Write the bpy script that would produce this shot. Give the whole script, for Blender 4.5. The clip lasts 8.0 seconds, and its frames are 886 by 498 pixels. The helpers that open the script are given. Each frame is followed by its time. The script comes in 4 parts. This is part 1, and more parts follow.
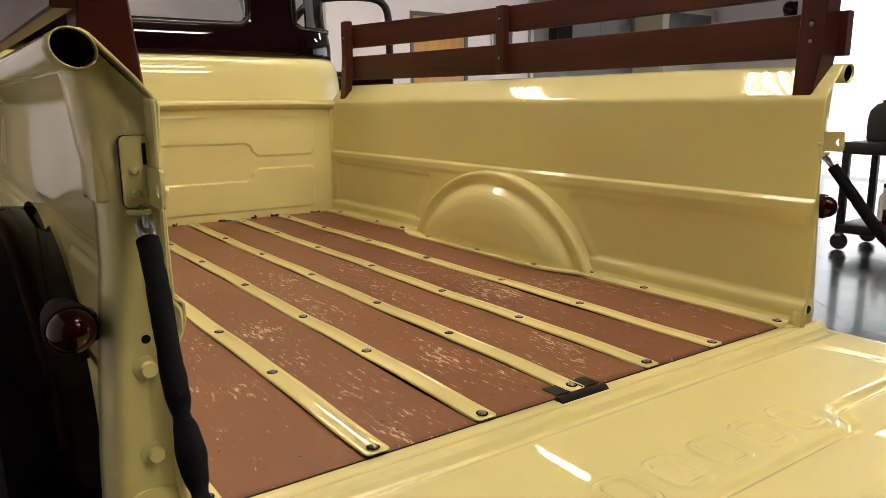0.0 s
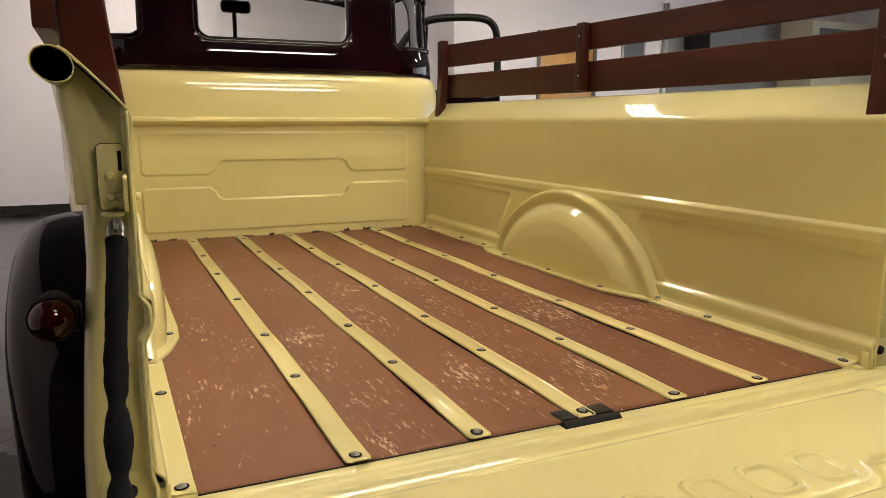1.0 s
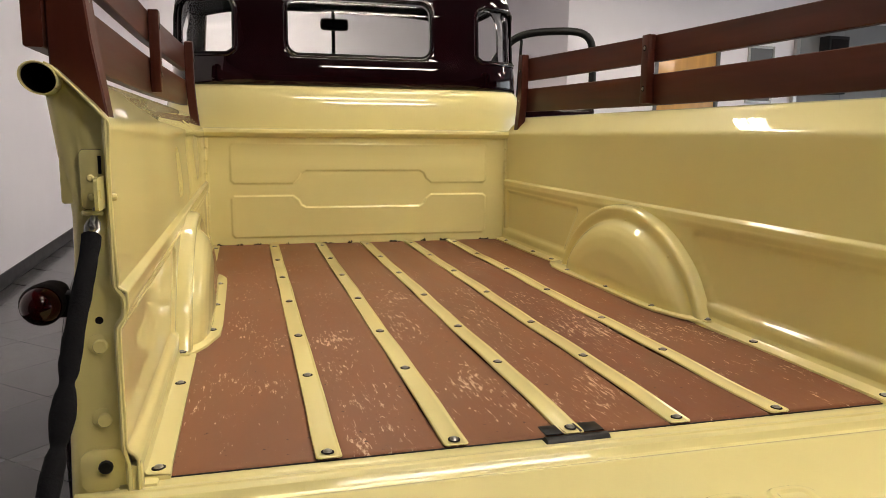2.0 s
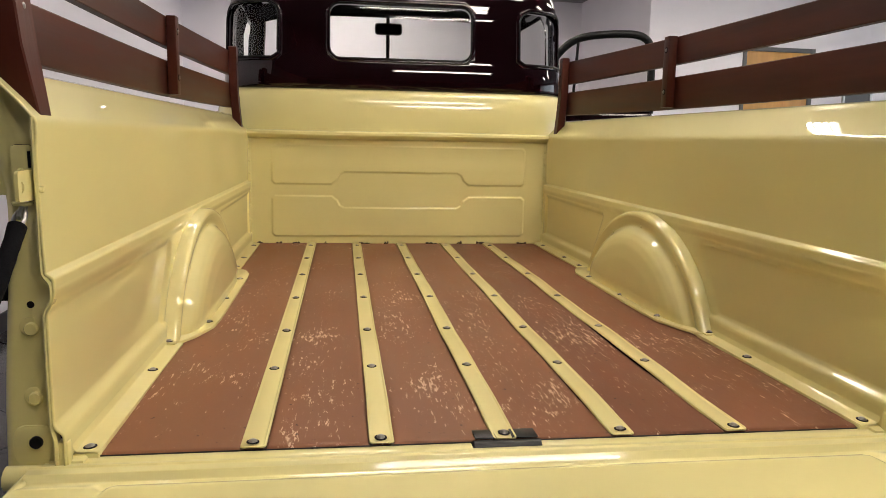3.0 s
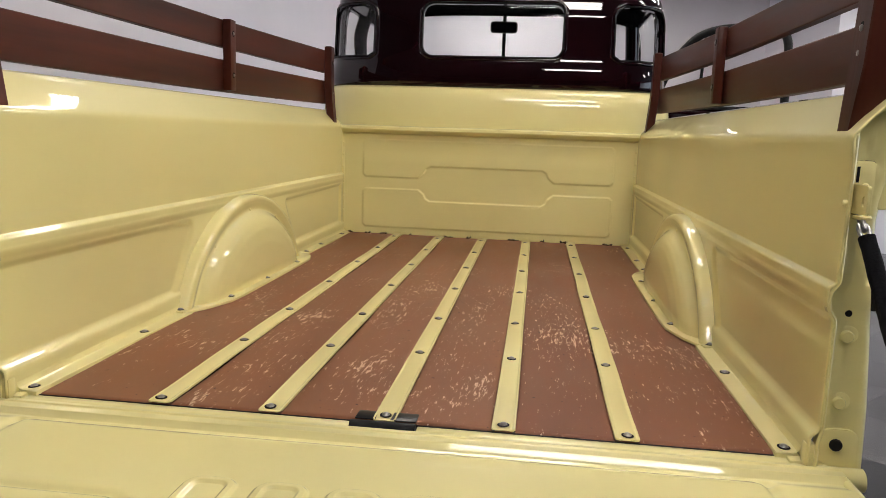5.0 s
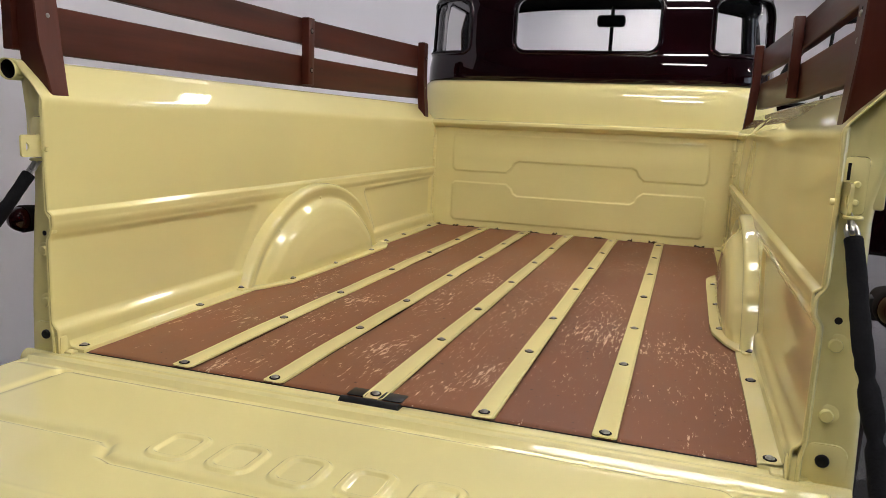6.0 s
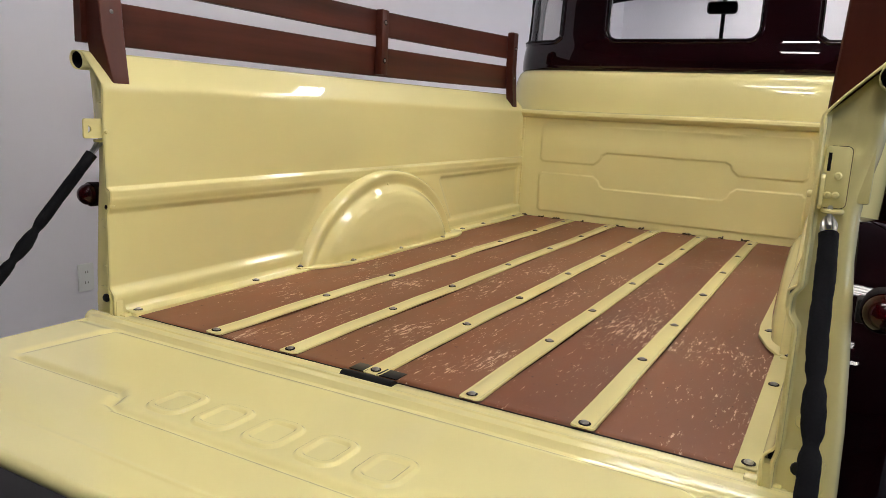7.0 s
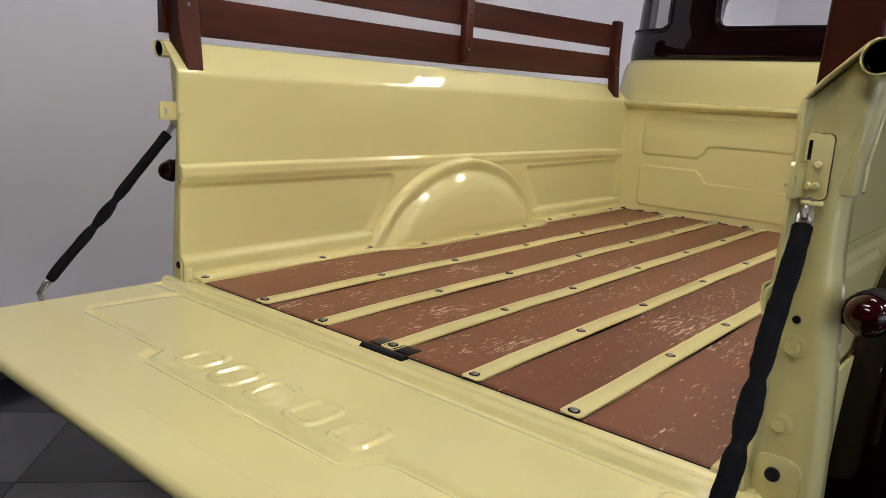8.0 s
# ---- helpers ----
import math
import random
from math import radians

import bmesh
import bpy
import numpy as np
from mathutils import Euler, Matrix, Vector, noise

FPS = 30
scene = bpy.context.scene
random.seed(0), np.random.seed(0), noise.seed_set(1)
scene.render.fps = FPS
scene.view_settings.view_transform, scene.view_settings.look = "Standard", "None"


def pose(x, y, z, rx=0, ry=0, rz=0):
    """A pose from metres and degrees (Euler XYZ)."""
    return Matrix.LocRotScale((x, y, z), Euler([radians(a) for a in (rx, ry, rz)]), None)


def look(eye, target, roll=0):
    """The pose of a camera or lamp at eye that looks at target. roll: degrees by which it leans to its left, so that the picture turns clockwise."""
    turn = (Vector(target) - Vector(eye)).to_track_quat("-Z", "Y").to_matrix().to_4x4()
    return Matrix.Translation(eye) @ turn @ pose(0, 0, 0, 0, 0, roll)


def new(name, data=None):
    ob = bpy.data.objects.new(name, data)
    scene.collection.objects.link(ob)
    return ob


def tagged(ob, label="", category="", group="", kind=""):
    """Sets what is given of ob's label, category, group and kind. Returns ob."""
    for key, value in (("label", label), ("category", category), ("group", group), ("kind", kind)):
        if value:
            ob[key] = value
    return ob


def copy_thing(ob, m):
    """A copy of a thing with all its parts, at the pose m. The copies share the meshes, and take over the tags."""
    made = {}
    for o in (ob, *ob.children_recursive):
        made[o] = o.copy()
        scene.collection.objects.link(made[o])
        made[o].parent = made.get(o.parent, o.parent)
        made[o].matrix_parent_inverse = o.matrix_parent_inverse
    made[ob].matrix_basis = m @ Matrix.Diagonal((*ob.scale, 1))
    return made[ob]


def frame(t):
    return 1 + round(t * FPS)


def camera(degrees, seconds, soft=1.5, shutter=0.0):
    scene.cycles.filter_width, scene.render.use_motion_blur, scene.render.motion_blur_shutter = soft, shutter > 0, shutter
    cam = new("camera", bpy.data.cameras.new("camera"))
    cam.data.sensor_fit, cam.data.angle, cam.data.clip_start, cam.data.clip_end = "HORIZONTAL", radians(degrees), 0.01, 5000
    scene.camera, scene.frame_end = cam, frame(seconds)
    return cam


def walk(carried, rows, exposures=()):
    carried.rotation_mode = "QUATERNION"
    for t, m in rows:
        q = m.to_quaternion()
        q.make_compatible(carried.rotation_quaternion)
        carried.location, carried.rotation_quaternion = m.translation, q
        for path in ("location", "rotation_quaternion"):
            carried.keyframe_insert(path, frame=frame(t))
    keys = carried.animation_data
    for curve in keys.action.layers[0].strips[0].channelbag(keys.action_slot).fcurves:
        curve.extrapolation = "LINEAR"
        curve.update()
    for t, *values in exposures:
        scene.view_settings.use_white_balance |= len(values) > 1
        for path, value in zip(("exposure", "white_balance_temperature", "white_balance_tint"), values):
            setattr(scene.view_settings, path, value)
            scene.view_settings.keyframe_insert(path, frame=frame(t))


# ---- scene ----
cam = camera(62.16, 8.0, soft=0.8)
ROWS = [
    (0.0, -0.8137, -0.7933, 1.1446, -35.32, -11.31, 0.36),
    (0.5, -0.7257, -0.8449, 1.1393, -29.17, -10.66, 0.06),
    (1.0, -0.6496, -0.8914, 1.1384, -24.68, -9.83, -0.14),
    (1.5, -0.5580, -0.9422, 1.1373, -19.33, -9.12, -0.32),
    (2.0, -0.4671, -0.9788, 1.1352, -14.92, -8.80, -0.57),
    (3.5, -0.1199, -1.0536, 1.1330, -4.13, -8.58, -1.39),
    (4.0, -0.0068, -1.0702, 1.1328, -0.39, -8.66, -1.60),
    (5.5, 0.3280, -1.0639, 1.1325, 12.42, -9.34, -2.15),
    (6.0, 0.4446, -1.0487, 1.1324, 18.40, -9.65, -2.47),
    (6.5, 0.5442, -1.0270, 1.1329, 23.29, -9.95, -2.65),
    (7.0, 0.6548, -0.9888, 1.1330, 29.02, -10.71, -2.81),
    (7.5, 0.7519, -0.9448, 1.1317, 34.16, -11.20, -2.97),
    (8.0, 0.8463, -0.8969, 1.1327, 40.36, -11.90, -3.27),
]
walk(cam, [(t, pose(x, y, z, 90 + pitch, roll, yaw)) for t, x, y, z, yaw, pitch, roll in ROWS],
     exposures=[(0.0, -0.15, 7220, 10), (2.0, -0.03, 6820, 10), (4.0, -0.12, 6320, 10), (6.0, -0.12, 5980, 10), (7.0, -0.12, 5950, 10), (8.0, -0.29, 5920, 10)])
# ---- light ----
ROOM = pose(0, 0, 0, 0, 0, 1.9)          # the room stands slightly askew to the truck
world = bpy.data.worlds.new("world")
scene.world = world
world.use_nodes = True
world.node_tree.nodes["Background"].inputs[0].default_value = (0.80, 0.86, 1.0, 1)
world.node_tree.nodes["Background"].inputs[1].default_value = 0.6


def area_lamp(name, m, sx, sy, watts, color):
    data = bpy.data.lights.new(name, "AREA")
    data.shape, data.size, data.size_y, data.energy, data.color = "RECTANGLE", sx, sy, watts, color
    ob = new(name, data)
    ob.matrix_world = m
    return ob


# daylight through the wide opening in the right wall
area_lamp("daylight_opening", ROOM @ look((10.5, 1.4, 1.4), (0, 1.4, 1.4)), 6.4, 2.7, 90, (0.74, 0.87, 1.0))


# ---- materials ----
def material(name, base, rough=0.5, metal=0.0, coat=0.0, vary=0.12, grain=12.0, bump=0.0, bump_scale=80.0, coat_rough=0.05, stretch=(1, 1, 1), emit=0.0, spec=0.5):
    m = bpy.data.materials.new(name)
    m.use_nodes = True
    nt = m.node_tree
    b = nt.nodes["Principled BSDF"]
    b.inputs["Roughness"].default_value = rough
    b.inputs["Metallic"].default_value = metal
    b.inputs["Specular IOR Level"].default_value = spec
    b.inputs["Coat Weight"].default_value = coat
    b.inputs["Coat Roughness"].default_value = coat_rough
    co = nt.nodes.new("ShaderNodeTexCoord")
    mp = nt.nodes.new("ShaderNodeMapping")
    mp.inputs["Scale"].default_value = stretch
    nt.links.new(co.outputs["Object"], mp.inputs[0])
    n1 = nt.nodes.new("ShaderNodeTexNoise")
    n1.inputs["Scale"].default_value, n1.inputs["Detail"].default_value = grain, 5
    n2 = nt.nodes.new("ShaderNodeTexNoise")
    n2.inputs["Scale"].default_value, n2.inputs["Detail"].default_value = grain * 0.13, 3
    nt.links.new(mp.outputs[0], n1.inputs["Vector"])
    nt.links.new(mp.outputs[0], n2.inputs["Vector"])
    add = nt.nodes.new("ShaderNodeMath")
    add.operation = "ADD"
    nt.links.new(n1.outputs[0], add.inputs[0])
    nt.links.new(n2.outputs[0], add.inputs[1])
    ramp = nt.nodes.new("ShaderNodeMapRange")
    ramp.inputs["From Min"].default_value, ramp.inputs["From Max"].default_value = 0.6, 1.4
    nt.links.new(add.outputs[0], ramp.inputs[0])
    mix = nt.nodes.new("ShaderNodeMix")
    mix.data_type = "RGBA"
    mix.inputs[6].default_value = (*[c * (1 - vary) for c in base], 1)
    mix.inputs[7].default_value = (*[min(1, c * (1 + vary)) for c in base], 1)
    nt.links.new(ramp.outputs[0], mix.inputs[0])
    nt.links.new(mix.outputs[2], b.inputs["Base Color"])
    rr = nt.nodes.new("ShaderNodeMapRange")
    rr.inputs["To Min"].default_value, rr.inputs["To Max"].default_value = max(0.02, rough * 0.8), min(1, rough * 1.2)
    nt.links.new(n1.outputs[0], rr.inputs[0])
    nt.links.new(rr.outputs[0], b.inputs["Roughness"])
    if bump:
        n3 = nt.nodes.new("ShaderNodeTexNoise")
        n3.inputs["Scale"].default_value, n3.inputs["Detail"].default_value = bump_scale, 4
        nt.links.new(mp.outputs[0], n3.inputs["Vector"])
        bp = nt.nodes.new("ShaderNodeBump")
        bp.inputs["Strength"].default_value, bp.inputs["Distance"].default_value = bump, 0.002
        nt.links.new(n3.outputs[0], bp.inputs["Height"])
        nt.links.new(bp.outputs[0], b.inputs["Normal"])
    if emit:
        b.inputs["Emission Color"].default_value = (*base, 1)
        b.inputs["Emission Strength"].default_value = emit
    return m


YELLOW = material("cream_yellow_paint", (0.770, 0.688, 0.322), 0.4, coat=1.0, vary=0.03, grain=3, bump=0.02, bump_scale=7, coat_rough=0.015, spec=0.12)
MAROON = material("maroon_paint", (0.0065, 0.0010, 0.0020), 0.4, coat=1.0, vary=0.1, grain=3, bump=0.07, bump_scale=8, coat_rough=0.02, spec=0.0)
FENDER = material("dulled_maroon_paint", (0.0065, 0.0010, 0.0020), 0.4, coat=0.45, vary=0.1, grain=3, coat_rough=0.03, spec=0.0)
STAKE = material("stained_wood", (0.056, 0.0135, 0.0078), 0.45, coat=0.12, vary=0.62, grain=30, bump=0.25, bump_scale=60, stretch=(1, 0.06, 1), coat_rough=0.2, spec=0.14)
STAKE_UP = material("stained_wood_upright", (0.056, 0.0132, 0.0080), 0.45, coat=0.15, vary=0.5, grain=30, bump=0.25, bump_scale=60, stretch=(1, 1, 0.06), coat_rough=0.2, spec=0.14)
RUBBER = material("black_rubber", (0.010, 0.010, 0.011), 0.6, spec=0.2, vary=0.2, grain=40, bump=0.2)
SLEEVE = material("black_fabric_sleeve", (0.0075, 0.0075, 0.009), 0.85, vary=0.25, grain=60, bump=0.5, bump_scale=300, spec=0.06)
BLACK = material("black_metal", (0.008, 0.008, 0.009), 0.45, spec=0.15, coat=0.1, vary=0.2, grain=30, bump=0.1)
STEEL = material("zinc_steel", (0.40, 0.39, 0.38), 0.38, metal=1.0, vary=0.15, grain=60)
BOLT = material("bolt_steel", (0.22, 0.21, 0.20), 0.4, metal=1.0, vary=0.2, grain=120)
SCREW = material("dark_screw_steel", (0.26, 0.25, 0.24), 0.30, metal=1.0, vary=0.3, grain=200)
CHROME = material("chrome", (0.85, 0.85, 0.86), 0.06, metal=1.0, vary=0.02)
MIRROR = material("mirror_glass", (0.30, 0.32, 0.36), 0.08, metal=1.0, vary=0.05)
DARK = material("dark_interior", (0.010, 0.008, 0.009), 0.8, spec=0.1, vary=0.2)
RED = material("red_lens", (0.022, 0.0006, 0.0012), 0.12, coat=0.3, vary=0.1, spec=0.15)
WALL = material("painted_wall", (0.78, 0.755, 0.82), 0.75, vary=0.03, grain=2.5, bump=0.1, bump_scale=120)
# for the unseen rear walls: dark to hold down bounce and reflections
NEARWALL = material("dark_grey_wall", (0.06, 0.06, 0.065), 0.7, vary=0.1, grain=2)
GREYWALL = material("grey_wall", (0.085, 0.085, 0.09), 0.5, vary=0.08, grain=3)
PANEL = material("grey_door_panel", (0.20, 0.20, 0.215), 0.55, vary=0.05, grain=2)
# the ceiling is out of view; its grey keeps reflected light down
CEIL = material("ceiling_paint", (0.28, 0.28, 0.29), 0.9, vary=0.04, grain=3)
SEAL = material("torn_seal", (0.05, 0.035, 0.02), 0.8, vary=0.4, grain=80)
BASEB = material("black_baseboard", (0.012, 0.012, 0.013), 0.4, vary=0.2)
OAK = material("oak_veneer", (0.46, 0.24, 0.065), 0.4, coat=0.2, vary=0.25, grain=14, stretch=(1, 1, 0.08))
PLASTIC = material("white_plastic", (0.75, 0.75, 0.74), 0.4, vary=0.02)
BEIGE = material("beige_sheet", (0.52, 0.48, 0.37), 0.5, vary=0.05)
TUBE = material("lamp_tube", (1.0, 0.91, 0.80), 0.5, vary=0.0, emit=43.5)
DAY = material("bright_daylight", (0.93, 0.96, 1.0), 0.9, vary=0.0, emit=1.1)


def plank_material():
    m = material("worn_brown_plank", (0.182, 0.074, 0.039), 0.5, vary=0.16, grain=20, bump=0.22, bump_scale=70, stretch=(1, 0.22, 1), coat=0.05, coat_rough=0.3, spec=0.12)
    nt = m.node_tree
    b = nt.nodes["Principled BSDF"]
    src = b.inputs["Base Color"].links[0].from_socket
    co = nt.nodes.new("ShaderNodeTexCoord")
    mp = nt.nodes.new("ShaderNodeMapping")
    mp.inputs["Scale"].default_value = (1, 0.20, 1)
    nt.links.new(co.outputs["Object"], mp.inputs[0])
    fine = nt.nodes.new("ShaderNodeTexNoise")
    fine.inputs["Scale"].default_value, fine.inputs["Detail"].default_value, fine.inputs["Roughness"].default_value = 150, 6, 0.74
    nt.links.new(mp.outputs[0], fine.inputs["Vector"])
    wear = nt.nodes.new("ShaderNodeAttribute")
    wear.attribute_name = "wear"
    thr = nt.nodes.new("ShaderNodeMath")
    thr.operation = "MULTIPLY_ADD"
    thr.inputs[1].default_value = 0.100
    patch = nt.nodes.new("ShaderNodeTexNoise")
    patch.inputs["Scale"].default_value, patch.inputs["Detail"].default_value = 5.0, 3
    nt.links.new(co.outputs["Object"], patch.inputs["Vector"])
    some = nt.nodes.new("ShaderNodeMapRange")
    some.inputs["From Min"].default_value, some.inputs["From Max"].default_value, some.inputs["To Max"].default_value = 0.45, 0.75, 0.11
    nt.links.new(patch.outputs[0], some.inputs[0])
    nt.links.new(some.outputs[0], thr.inputs[2])
    nt.links.new(wear.outputs["Fac"], thr.inputs[0])
    s = nt.nodes.new("ShaderNodeMath")
    s.operation = "ADD"
    nt.links.new(fine.outputs[0], s.inputs[0])
    nt.links.new(thr.outputs[0], s.inputs[1])
    r = nt.nodes.new("ShaderNodeMapRange")
    r.inputs["From Min"].default_value, r.inputs["From Max"].default_value = 0.645, 0.69
    nt.links.new(s.outputs[0], r.inputs[0])
    mix = nt.nodes.new("ShaderNodeMix")
    mix.data_type = "RGBA"
    mix.inputs[7].default_value = (0.58, 0.40, 0.29, 1)
    nt.links.new(r.outputs[0], mix.inputs[0])
    # each plank a little different in tone
    info = nt.nodes.new("ShaderNodeObjectInfo")
    tone = nt.nodes.new("ShaderNodeMix")
    tone.data_type = "RGBA"
    tone.blend_type = "MULTIPLY"
    tone.inputs[0].default_value = 1.0
    tr = nt.nodes.new("ShaderNodeMix")
    tr.data_type = "RGBA"
    tr.inputs[6].default_value, tr.inputs[7].default_value = (0.84, 0.80, 0.82, 1), (1.12, 1.16, 1.10, 1)
    nt.links.new(info.outputs["Random"], tr.inputs[0])
    nt.links.new(src, tone.inputs[6])
    nt.links.new(tr.outputs[2], tone.inputs[7])
    nt.links.new(tone.outputs[2], mix.inputs[6])
    # small dark dents and stains
    dk = nt.nodes.new("ShaderNodeTexNoise")
    dk.inputs["Scale"].default_value, dk.inputs["Detail"].default_value = 95, 3
    nt.links.new(co.outputs["Object"], dk.inputs["Vector"])
    dr = nt.nodes.new("ShaderNodeMapRange")
    dr.inputs["From Min"].default_value, dr.inputs["From Max"].default_value = 0.70, 0.74
    nt.links.new(dk.outputs[0], dr.inputs[0])
    spot = nt.nodes.new("ShaderNodeMix")
    spot.data_type = "RGBA"
    spot.inputs[7].default_value = (0.045, 0.016, 0.012, 1)
    nt.links.new(dr.outputs[0], spot.inputs[0])
    nt.links.new(mix.outputs[2], spot.inputs[6])
    nt.links.new(spot.outputs[2], b.inputs["Base Color"])
    return m


PLANK = plank_material()


def glass_material():
    m = bpy.data.materials.new("window_glass")
    m.use_nodes = True
    nt = m.node_tree
    out = nt.nodes["Material Output"]
    tr = nt.nodes.new("ShaderNodeBsdfTransparent")
    tr.inputs[0].default_value = (0.86, 0.88, 0.88, 1)
    gl = nt.nodes.new("ShaderNodeBsdfGlossy")
    gl.inputs["Roughness"].default_value = 0.02
    fr = nt.nodes.new("ShaderNodeFresnel")
    fr.inputs[0].default_value = 1.45
    mx = nt.nodes.new("ShaderNodeMixShader")
    nt.links.new(fr.outputs[0], mx.inputs[0])
    nt.links.new(tr.outputs[0], mx.inputs[1])
    nt.links.new(gl.outputs[0], mx.inputs[2])
    nt.links.new(mx.outputs[0], out.inputs[0])
    return m


GLASS = glass_material()


def tile_material(name, base):
    return material(name, base, 0.2, coat=0.15, vary=0.18, grain=7, bump=0.02, bump_scale=9, coat_rough=0.06, spec=0.3)


TILE_DARK = tile_material("black_floor_tile", (0.010, 0.010, 0.011))
TILE_GREY = tile_material("grey_floor_tile", (0.055, 0.054, 0.057))


# ---- building helpers ----
def link(name, data, mat, parent=None, label="", smooth=True, m=None):
    if mat is not None and not data.materials:
        data.materials.append(mat)
    ob = new(name, data)
    ob.parent = parent
    if m is not None:
        ob.matrix_basis = m
    return tagged(ob, label)


def part(name, shape, mat, parent=None, label="", smooth=True):
    """Link a bmesh, or (vertices, faces), as one mesh object."""
    data = bpy.data.meshes.new(name)
    if isinstance(shape, tuple):
        data.from_pydata([tuple(map(float, v)) for v in shape[0]], [], shape[1])
    else:
        bmesh.ops.recalc_face_normals(shape, faces=shape.faces)
        shape.to_mesh(data)
        shape.free()
    if smooth:
        data.shade_smooth()
        data.set_sharp_from_angle(angle=radians(38))
    return link(name, data, mat, parent, label)


def thing(name, label, category, group="", kind="", at=(0, 0, 0)):
    ob = new(name)
    ob.location = at
    ob.empty_display_size = 0.1
    return tagged(ob, label, category, group, kind)


def thick(ob, t, offset=0.0):
    mod = ob.modifiers.new("thickness", "SOLIDIFY")
    mod.thickness, mod.offset = t, offset
    return ob


def box(bm, x0, x1, y0, y1, z0, z1, bevel=0.0, seg=2, m=None):
    vs = bmesh.ops.create_cube(bm, size=1.0)["verts"]
    for v in vs:
        v.co = Vector(((x0 + x1) / 2 + v.co.x * (x1 - x0), (y0 + y1) / 2 + v.co.y * (y1 - y0), (z0 + z1) / 2 + v.co.z * (z1 - z0)))
    if bevel:
        es = list({e for v in vs for e in v.link_edges})
        res = bmesh.ops.bevel(bm, geom=es, offset=bevel, segments=seg, affect="EDGES", profile=0.5)
        vs = list({v for f in res["faces"] for v in f.verts} | {v for v in vs if v.is_valid})
    if m is not None:
        bmesh.ops.transform(bm, matrix=m, verts=vs)
    return vs


def boxed(*a, **k):
    bm = bmesh.new()
    box(bm, *a, **k)
    return bm


def sweep(path, radii, n=12, caps=True):
    """A round tube along a path."""
    pts = [Vector(p) for p in path]
    if not hasattr(radii, "__len__"):
        radii = [radii] * len(pts)
    verts, faces = [], []
    up = Vector((0.31, 0.17, 0.93))
    for i, p in enumerate(pts):
        d = (pts[min(i + 1, len(pts) - 1)] - pts[max(i - 1, 0)]).normalized()
        a = d.cross(up).normalized()
        b = d.cross(a)
        for k in range(n):
            w = 2 * math.pi * k / n
            verts.append(p + radii[i] * (math.cos(w) * a + math.sin(w) * b))
    for i in range(len(pts) - 1):
        for k in range(n):
            faces.append((i * n + k, i * n + (k + 1) % n, (i + 1) * n + (k + 1) % n, (i + 1) * n + k))
    if caps:
        faces.append(tuple(range(n - 1, -1, -1)))
        faces.append(tuple(range((len(pts) - 1) * n, len(pts) * n)))
    return verts, faces


def joined(*shapes):
    verts, faces = [], []
    for v, f in shapes:
        k = len(verts)
        verts += list(v)
        faces += [tuple(i + k for i in q) for q in f]
    return verts, faces


def lathe(profile, m, n=20):
    """Turn (radius, height) rows about z, then place with m."""
    verts, faces = [], []
    for r, h in profile:
        for k in range(n):
            w = 2 * math.pi * k / n
            verts.append(m @ Vector((r * math.cos(w), r * math.sin(w), h)))
    for i in range(len(profile) - 1):
        for k in range(n):
            faces.append((i * n + k, i * n + (k + 1) % n, (i + 1) * n + (k + 1) % n, (i + 1) * n + k))
    faces.append(tuple(range(n - 1, -1, -1)))
    faces.append(tuple(range((len(profile) - 1) * n, len(profile) * n)))
    return verts, faces


def sheet(X, Y, Z):
    """Faces over arrays of the same two-dimensional shape."""
    nu, nv = X.shape
    verts = np.stack([X, Y, Z], -1).reshape(-1, 3)
    i = np.arange(nu * nv).reshape(nu, nv)
    faces = np.stack([i[:-1, :-1], i[1:, :-1], i[1:, 1:], i[:-1, 1:]], -1).reshape(-1, 4)
    return [tuple(v) for v in verts], [tuple(int(k) for k in f) for f in faces]


def step(e0, e1, x):
    t = np.clip((x - e0) / (e1 - e0), 0, 1)
    return t * t * (3 - 2 * t)


def sdf(U, V, poly):
    """Signed distance to a closed outline, negative inside."""
    p = np.array(poly, float)
    d = np.full(U.shape, 1e9)
    inside = np.zeros(U.shape, bool)
    for (ax, ay), (bx, by) in zip(p, np.roll(p, -1, 0)):
        ex, ey = bx - ax, by - ay
        t = np.clip(((U - ax) * ex + (V - ay) * ey) / (ex * ex + ey * ey + 1e-12), 0, 1)
        d = np.minimum(d, np.hypot(U - ax - t * ex, V - ay - t * ey))
        with np.errstate(divide="ignore", invalid="ignore"):
            cross = ((ay > V) != (by > V)) & (U < (bx - ax) * (V - ay) / (by - ay + 1e-15) + ax)
        inside ^= cross
    return np.where(inside, -d, d)


def rounded(x0, x1, y0, y1, r, n=6):
    pts = []
    for cx, cy, a in ((x1 - r, y1 - r, 0), (x0 + r, y1 - r, 90), (x0 + r, y0 + r, 180), (x1 - r, y0 + r, 270)):
        for k in range(n + 1):
            w = radians(a + 90 * k / n)
            pts.append((cx + r * math.cos(w), cy + r * math.sin(w)))
    return pts


